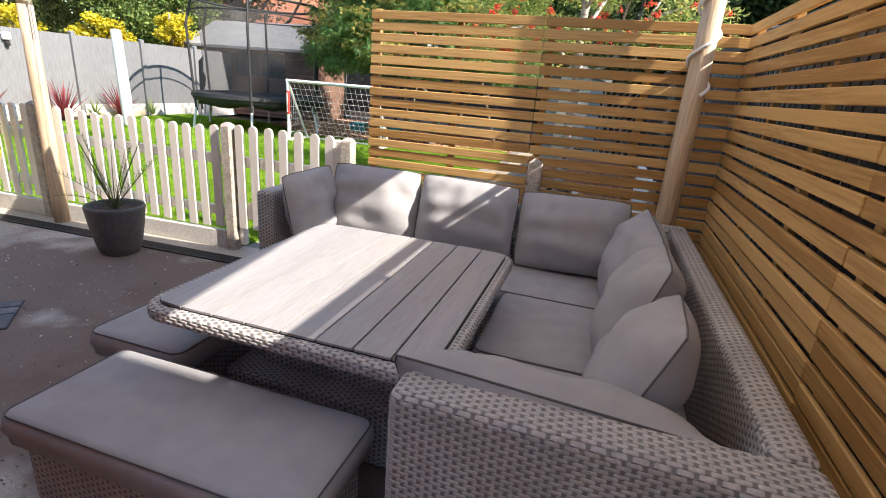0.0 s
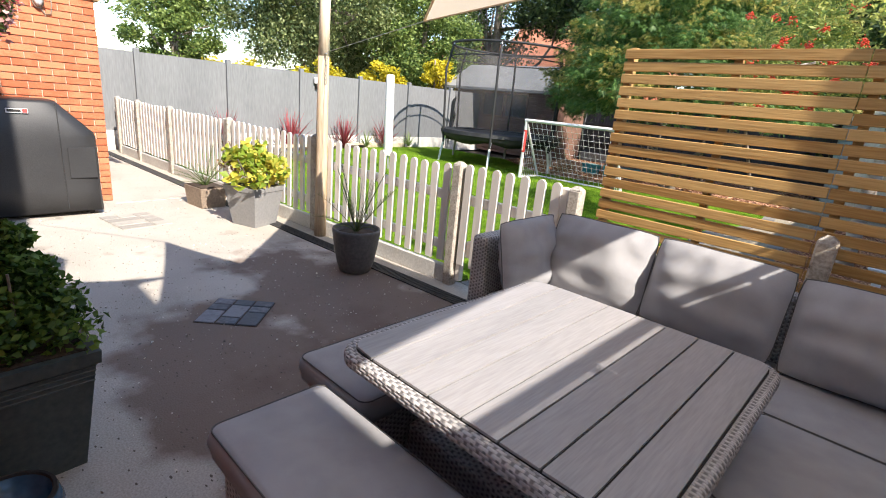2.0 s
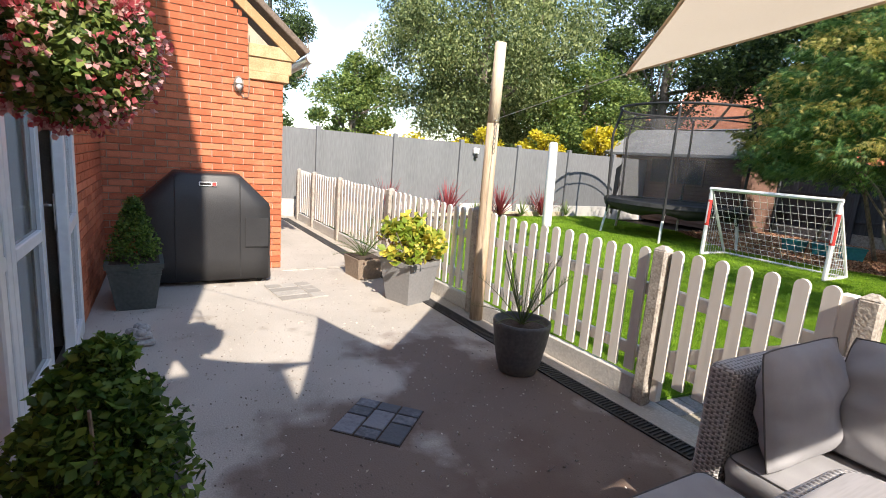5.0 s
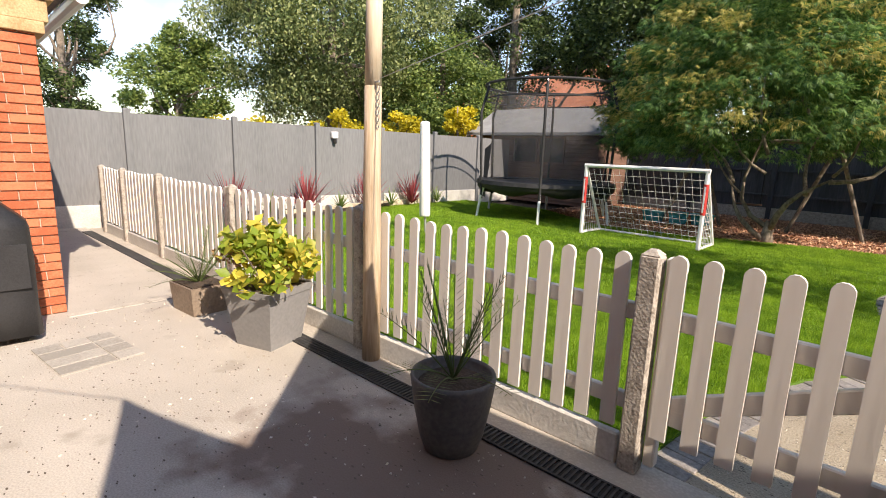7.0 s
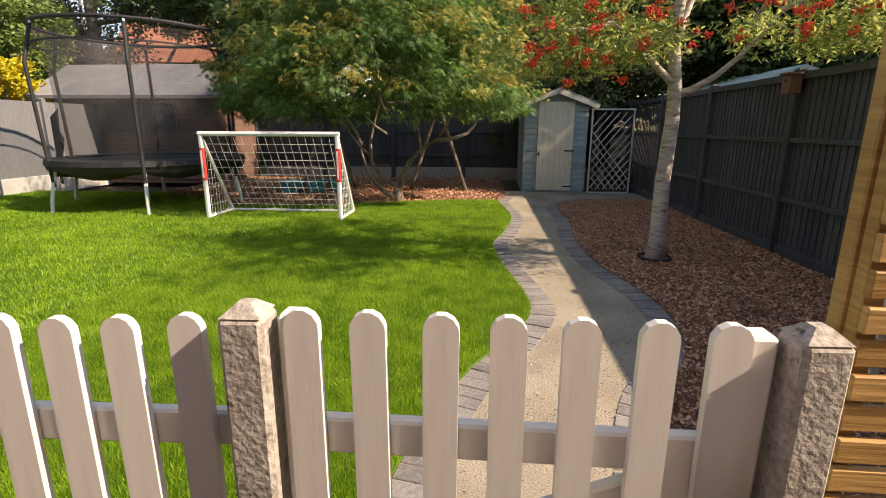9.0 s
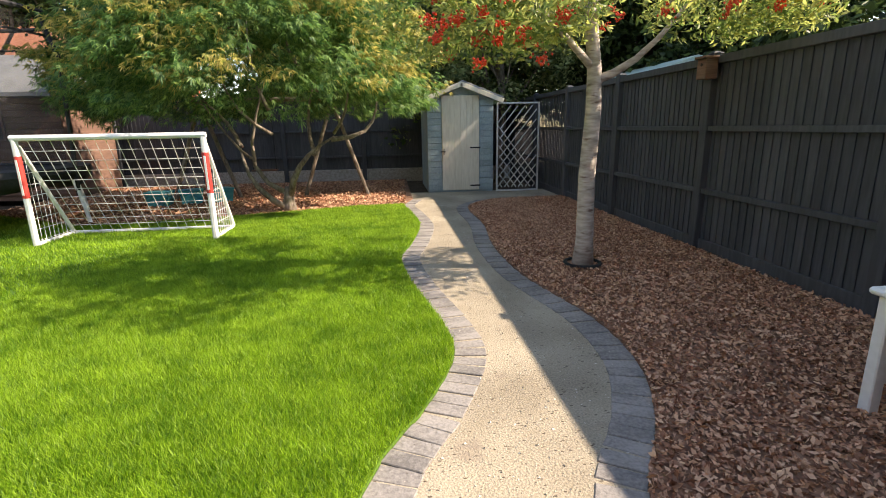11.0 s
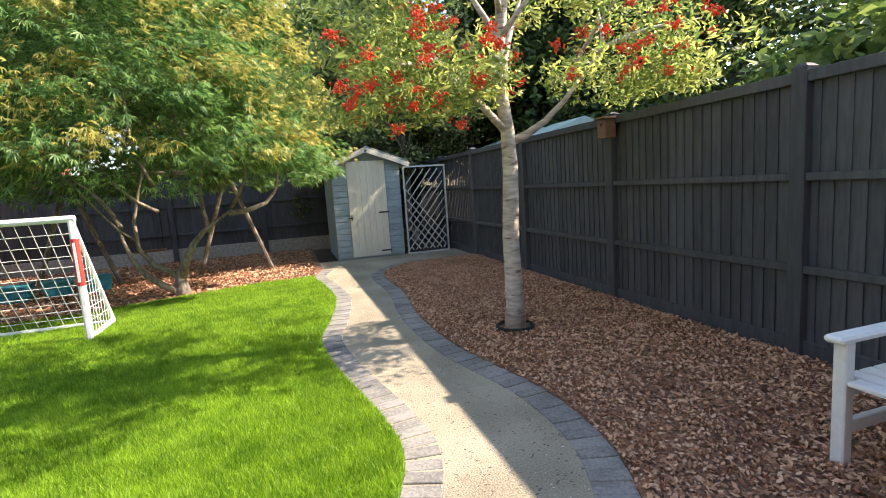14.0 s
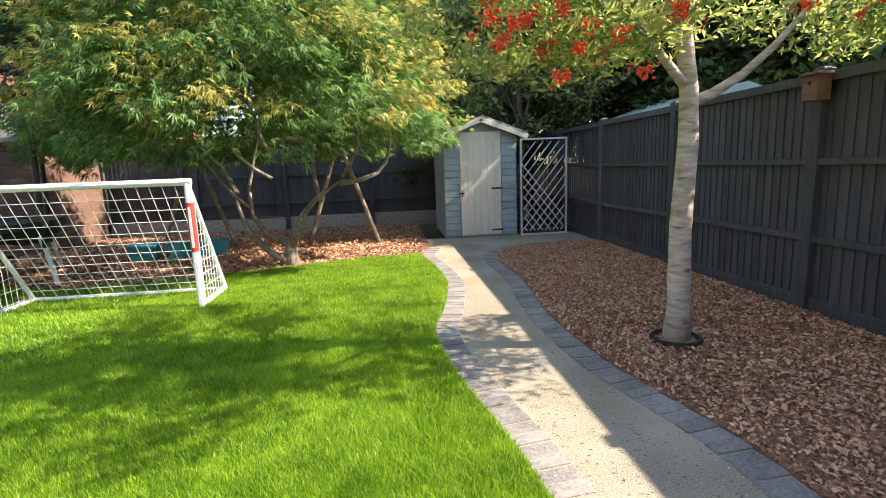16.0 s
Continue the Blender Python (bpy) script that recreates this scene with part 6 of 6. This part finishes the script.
for k in range(3):
    a = 2.1 * k
    part("chain", Mesh().tube([(0.12 * math.cos(a), 0.12 * math.sin(a), 0.14), (0, 0, 0.55)], 0.004, 5), STEEL, hb)
part("bracket", Mesh().tube([(0, 0, 0.55), (0, -0.02, 0.58), (0, HOUSE_Y - HB[1] + 0.0, 0.60), (0, HOUSE_Y - HB[1], 0.2)], 0.009, 6), DARKGAP, hb)

# red strap-leaved plants and grasses in the side bed
for i, (x, y) in enumerate(((-11.8, 5.3), (-11.75, 6.94), (-11.85, 8.65), (-11.95, 10.2))):
    e = tagged(empty("cordyline", x, y, 0.1), "spiky dark red cordyline in the bed", "plant", "cordylines in the bed")
    blades_plant(e, 60, 0.95, 0.017, LEAF_RED, 50 + i, 0.0, 1.05, bow=0.25)
for i, (x, y) in enumerate(((-11.75, 7.8), (-11.85, 9.4), (-12.0, 11.2), (-11.8, 6.1))):
    e = tagged(empty("strap_plant", x, y, 0.1), "green arching plant in the bed", "plant", "green plants in the bed")
    blades_plant(e, 30, 0.5, 0.014, LEAF_MID, 60 + i, 0.0, 1.0, bow=0.6)
lg = tagged(part("sleeper_edging", Mesh().box(-0.06, -1.8, 0, 0.06, 1.8, 0.17, 0.01), POLE_PALE, m=pose(-11.95, 8.0, 0, 0, 0, 14)), "low timber sleeper edging the bed", "edging")
lg2 = tagged(part("sleeper_edging", Mesh().box(-0.06, -1.5, 0, 0.06, 1.5, 0.17, 0.01), POLE_PALE, m=pose(-12.35, 11.25, 0, 0, 0, 4)), "low timber sleeper edging the bed", "edging")
# small plastic toys behind the goal
TOY = surface("turquoise plastic", (0.03, 0.28, 0.36), (0.06, 0.42, 0.5), 0.4, 20, 2, 0.0)
for i, (x, y) in enumerate(((-6.7, 13.3), (-6.2, 13.5), (-5.7, 13.6))):
    e = tagged(empty("toy_box", x, y, 0.0, 20 * i), "turquoise plastic toy tub on the bark", "toy", "plastic toys")
    part("body", Mesh().frustum(0.17, 0.12, 0.21, 0.15, 0, 0.26), TOY, e)
    part("rim", Mesh().frustum(0.22, 0.16, 0.22, 0.16, 0.26, 0.29), TOY, e)
blu = tagged(empty("blue_tub", -1.98, 0.45, 0), "dark blue glazed tub by the wall", "tub")
part("body", Mesh().lathe([(0.07, 0), (0.12, 0.02), (0.145, 0.12), (0.13, 0.17), (0.115, 0.17), (0.11, 0.12), (0.02, 0.1)], 22), surface("blue glaze", (0.02, 0.06, 0.11), (0.05, 0.14, 0.22), 0.12, 20, 3, 0.0), blu, smooth=True)
part("rim", Mesh().tube([(0.123 * math.cos(a), 0.123 * math.sin(a), 0.172) for a in np.linspace(0, 6.283, 25)], 0.009, 6, cap=False), DARKGAP, blu)
part("trowel_handle", Mesh().tube([(0.02, 0.0, 0.11), (0.09, -0.05, 0.2), (0.13, -0.08, 0.27)], 0.014, 8), LEAF_YELLOW, blu, "yellow tool handle")

# ---- drain, covers and edging ----
dr = tagged(empty("drain_channel", 0, 0, 0), "black slotted drain channel along the fence", "drain", kind="structure")
ribs = []
ra, rb_ = Vector((-2.3, 3.29, 0)), Vector((-11.8, 2.90, 0))
dd = (rb_ - ra).normalized()
turn = math.degrees(math.atan2(dd.y, dd.x))
part("tray", Mesh().box(0, -0.065, -0.02, 9.4, 0.065, 0.005), DARKGAP, dr, m=pose(ra.x, ra.y, 0, 0, 0, turn))
gr = Mesh().box(0, -0.06, 0.005, 0.012, 0.06, 0.012).data("grating_bar", DRAIN)
for k in range(180):
    part("grating_bar", gr, None, dr, m=Matrix.Translation((ra.x, ra.y, 0)) @ pose(0, 0, 0, 0, 0, turn) @ pose(k * 0.028, 0, 0))
part("grating_rest", Mesh().box(5.05, -0.06, 0.005, 9.4, 0.06, 0.011), DRAIN, dr, m=pose(ra.x, ra.y, 0, 0, 0, turn))
for s in (-1, 1):
    part("edge_strip", Mesh().box(0, s * 0.062 - 0.006, 0.005, 9.4, s * 0.062 + 0.006, 0.013), DRAIN, dr, m=pose(ra.x, ra.y, 0, 0, 0, turn))


def inset_cover(name, x, y, w, h, turn, mat, cols, rows_, label, seed):
    """A square access cover filled with paving pieces."""
    rng = np.random.default_rng(seed)
    e = tagged(empty(name, x, y, 0, turn), label, "drain cover", kind="structure")
    part("tray", Mesh().box(-w / 2, -h / 2, -0.02, w / 2, h / 2, 0.003), CONCRETE if mat is COVERBLOCK else SOIL, e)
    for i in range(cols):
        c = 0
        while c < rows_:
            s = 2 if (c + 1 < rows_ and rng.random() < 0.4) else 1
            x0, y0 = -w / 2 + i * w / cols, -h / 2 + c * h / rows_
            part("paver", Mesh().box(x0 + 0.006, y0 + 0.006, 0.0, x0 + w / cols - 0.006, y0 + h / rows_ * s - 0.006, 0.009 + rng.uniform(0, 0.003), 0.003), mat, e)
            c += s


inset_cover("access_cover", -3.305, 1.79, 0.42, 0.41, 45, SLATE, 3, 4, "access cover filled with dark slate pieces", 3)
inset_cover("access_cover", -6.1, 1.92, 0.62, 0.5, 8, COVERBLOCK, 4, 3, "pale block filled access cover in the patio", 5)
thr = tagged(empty("paver_band", -7.12, 1.95, 0, 4), "grey block band across the patio by the wing corner", "paving", kind="structure")
pv = Mesh().box(0, 0, -0.03, 0.10, 0.2, 0.006, 0.004).data("paver", PAVER_LIGHT)
for k in range(6):
    part("paver", pv, None, thr, m=pose(0, k * 0.205, 0))


def edging(name, line, inward, label, n_max=300):
    """Blocks laid across a curved edge, long side over the path."""
    e = tagged(empty(name), label, "edging", kind="structure")
    p = [Vector((*q, 0)) for q in line]
    run, i, k = 0.0, 0, 0
    seg = [(p[j + 1] - p[j]).length for j in range(len(p) - 1)]
    total, pos = sum(seg), 0.06
    data = Mesh().box(-0.0475, 0.0, -0.04, 0.0475, 0.2, 0.006, 0.004).data("paver", PAVER)
    while pos < total and k < n_max:
        a, j = pos, 0
        while a > seg[j]:
            a -= seg[j]
            j += 1
        d = (p[j + 1] - p[j]).normalized()
        o = p[j] + d * a
        ang = math.degrees(math.atan2(d.y, d.x)) + (0 if inward > 0 else 180)
        part("paver", data, None, e, m=pose(o.x, o.y, 0.003 * math.sin(k * 3.1), 0.6 * math.sin(k * 2.3), 0.6 * math.sin(k * 1.7), ang + 1.5 * math.sin(k * 5.7)))
        pos += 0.105
        k += 1


edging("path_edging", LAWN_EDGE, -1, "weathered grey block edging between lawn and path")
edging("path_edging", BARK_EDGE, 1, "weathered grey block edging between path and bark")

# ---- loose bark and grass ----
def inside(pts, poly):
    x, y = pts[:, 0], pts[:, 1]
    ok = np.zeros(len(pts), bool)
    for (x0, y0), (x1, y1) in zip(poly, poly[1:] + poly[:1]):
        with np.errstate(divide="ignore", invalid="ignore"):
            ok ^= ((y0 > y) != (y1 > y)) & (x < (x1 - x0) * (y - y0) / (y1 - y0 + 1e-12) + x0)
    return ok


def chips(name, poly, n, seed, label, size=0.03, z=0.012):
    rng = np.random.default_rng(seed)
    q = np.array(poly)
    pts = rng.uniform(q.min(0), q.max(0), (n * 3, 2))
    pts = pts[inside(pts, poly)][:n]
    p3 = np.c_[pts, z + rng.random(len(pts)) * 0.022]
    t = rng.normal(size=(len(pts), 3))
    t[:, 2] *= 0.25
    co, m = leaves(p3, size * rng.uniform(0.4, 1.0, len(pts)), rng, rng.uniform(1.0, 2.6, (len(pts), 1)), turn=t, fold=0.12)
    tagged(part(name, leaf_mesh(name, co, m, CHIP), None), label, "bark chips", kind="stuff")


chips("bark_chips", BARK_EDGE + [(0.96, 3.62)], 76000, 70, "loose red brown bark chips", 0.025)
chips("bark_chips", [(-9.5, 12.9), (-7.0, 11.3), (-5.2, 11.6), (-3.0, 12.35), (-2.1, 12.6), (-2.0, 16.8), (-9.5, 16.8)], 26000, 71, "loose shaded bark chips", 0.045)


def grass(name, poly, n, h, w, seed, label, ramp=None):
    rng = np.random.default_rng(seed)
    q = np.array(poly)
    pts = rng.uniform(q.min(0), q.max(0), (n * 2, 2))
    pts = pts[inside(pts, poly)]
    if ramp:
        pts = pts[rng.random(len(pts)) < np.clip((pts[:, ramp[0]] - ramp[1]) / (ramp[2] - ramp[1]), 0, 1)]
    pts = pts[:n]
    k = len(pts)
    a = rng.uniform(0, 6.283, k)
    hh = h * rng.uniform(0.6, 1.25, k)
    lean = rng.normal(size=(k, 2)) * 0.45 * hh[:, None]
    s = np.c_[np.cos(a), np.sin(a)] * w
    z = np.full(k, 0.018)
    co = np.stack([np.c_[pts - s, z], np.c_[pts + s, z], np.c_[pts + lean, z + hh]], 1).reshape(-1, 3)
    me = bpy.data.meshes.new(name)
    me.vertices.add(3 * k)
    me.vertices.foreach_set("co", co.ravel())
    me.loops.add(3 * k)
    me.loops.foreach_set("vertex_index", np.arange(3 * k))
    me.polygons.add(k)
    me.polygons.foreach_set("loop_start", np.arange(k) * 3)
    me.materials.append(BLADE)
    me.update(calc_edges=True)
    tagged(part(name, me, None), label, "grass", kind="stuff")


def grit(name, poly, n, seed, label, size):
    rng = np.random.default_rng(seed)
    q = np.array(poly)
    pts = rng.uniform(q.min(0), q.max(0), (n * 3, 2))
    pts = pts[inside(pts, poly)][:n]
    t = rng.normal(size=(len(pts), 3))
    t[:, 2] *= 0.2
    co, m = leaves(np.c_[pts, np.full(len(pts), 0.003)], size * rng.uniform(0.3, 1.0, len(pts)) ** 2, rng, 1.4, turn=t, fold=0.25)
    tagged(part(name, leaf_mesh(name, co, m, PEBBLE), None), label, "grit", kind="stuff")


grit("loose_grit", [(-7.0, 0.3), (-0.5, 0.3), (-0.5, 1.0), (-1.9, 2.6), (-2.4, 3.2), (-7.0, 3.0)], 2600, 75, "loose pale grit and crumbs on the patio", 0.016)
grit("loose_grit", LAWN_EDGE[2:-8] + BARK_EDGE[:-12][::-1], 2600, 76, "loose pale grit on the garden path", 0.012)
NEAR = [(x, y) for x, y in LAWN_EDGE if y < 8.8]
grass("grass", [(-5.6, 3.62)] + NEAR + [(-5.6, 8.8)], 430000, 0.038, 0.0022, 72, "short bright green grass near the path", ramp=(1, 8.8, 6.8))
grass("grass", [(-5.6, 6.8)] + [(x, y) for x, y in LAWN_EDGE if 6.8 <= y < 12.4] + [(-3.0, 12.35), (-5.2, 11.6)], 190000, 0.042, 0.0035, 73, "short bright green grass", ramp=(1, 6.8, 8.8))
grass("grass", [(-11.2, 3.7), (-5.3, 3.62), (-5.3, 11.6), (-7.0, 11.3), (-9.5, 12.9), (-12.4, 12.8), (-12.2, 9.8), (-11.7, 8.0), (-11.2, 6.5)], 190000, 0.042, 0.0052, 74, "short bright green grass by the fence")

# ---- brickwork ----
face = Matrix.Translation((0, 0, 0)) @ pose(0, 0, 0, 0, 0, 90)
brick_face(house, WING_Y - 8.5 * 0.225 + 0.01, WING_Y, 0.01, 2.55, BRICK, face, limit=290)
brick_face(house_main, -7.2, -0.55, 0.01, 2.9, BRICK, pose(0, HOUSE_Y, 0, 0, 0, 180) @ Matrix.Diagonal((-1, 1, 1, 1)), holes=[(-5.35, -3.05, -1, 2.2)], limit=300)
gab = Mesh()
for r in range(14):
    z = 2.485 + r * 0.075
    y1 = WING_Y - 0.28 - (z - 2.55) / math.tan(slope) * 1.0
    y = HOUSE_Y + (0.11 if r % 2 else 0)
    lim = min(1.575, y1 + 0.28)
    while y < lim - 0.03:
        gab.box(0.0, y, z, 0.006, min(y + 0.215, lim), z + 0.065)
        y += 0.225
tagged(part("gable_brickwork", gab, BRICK, house), kind="stuff")
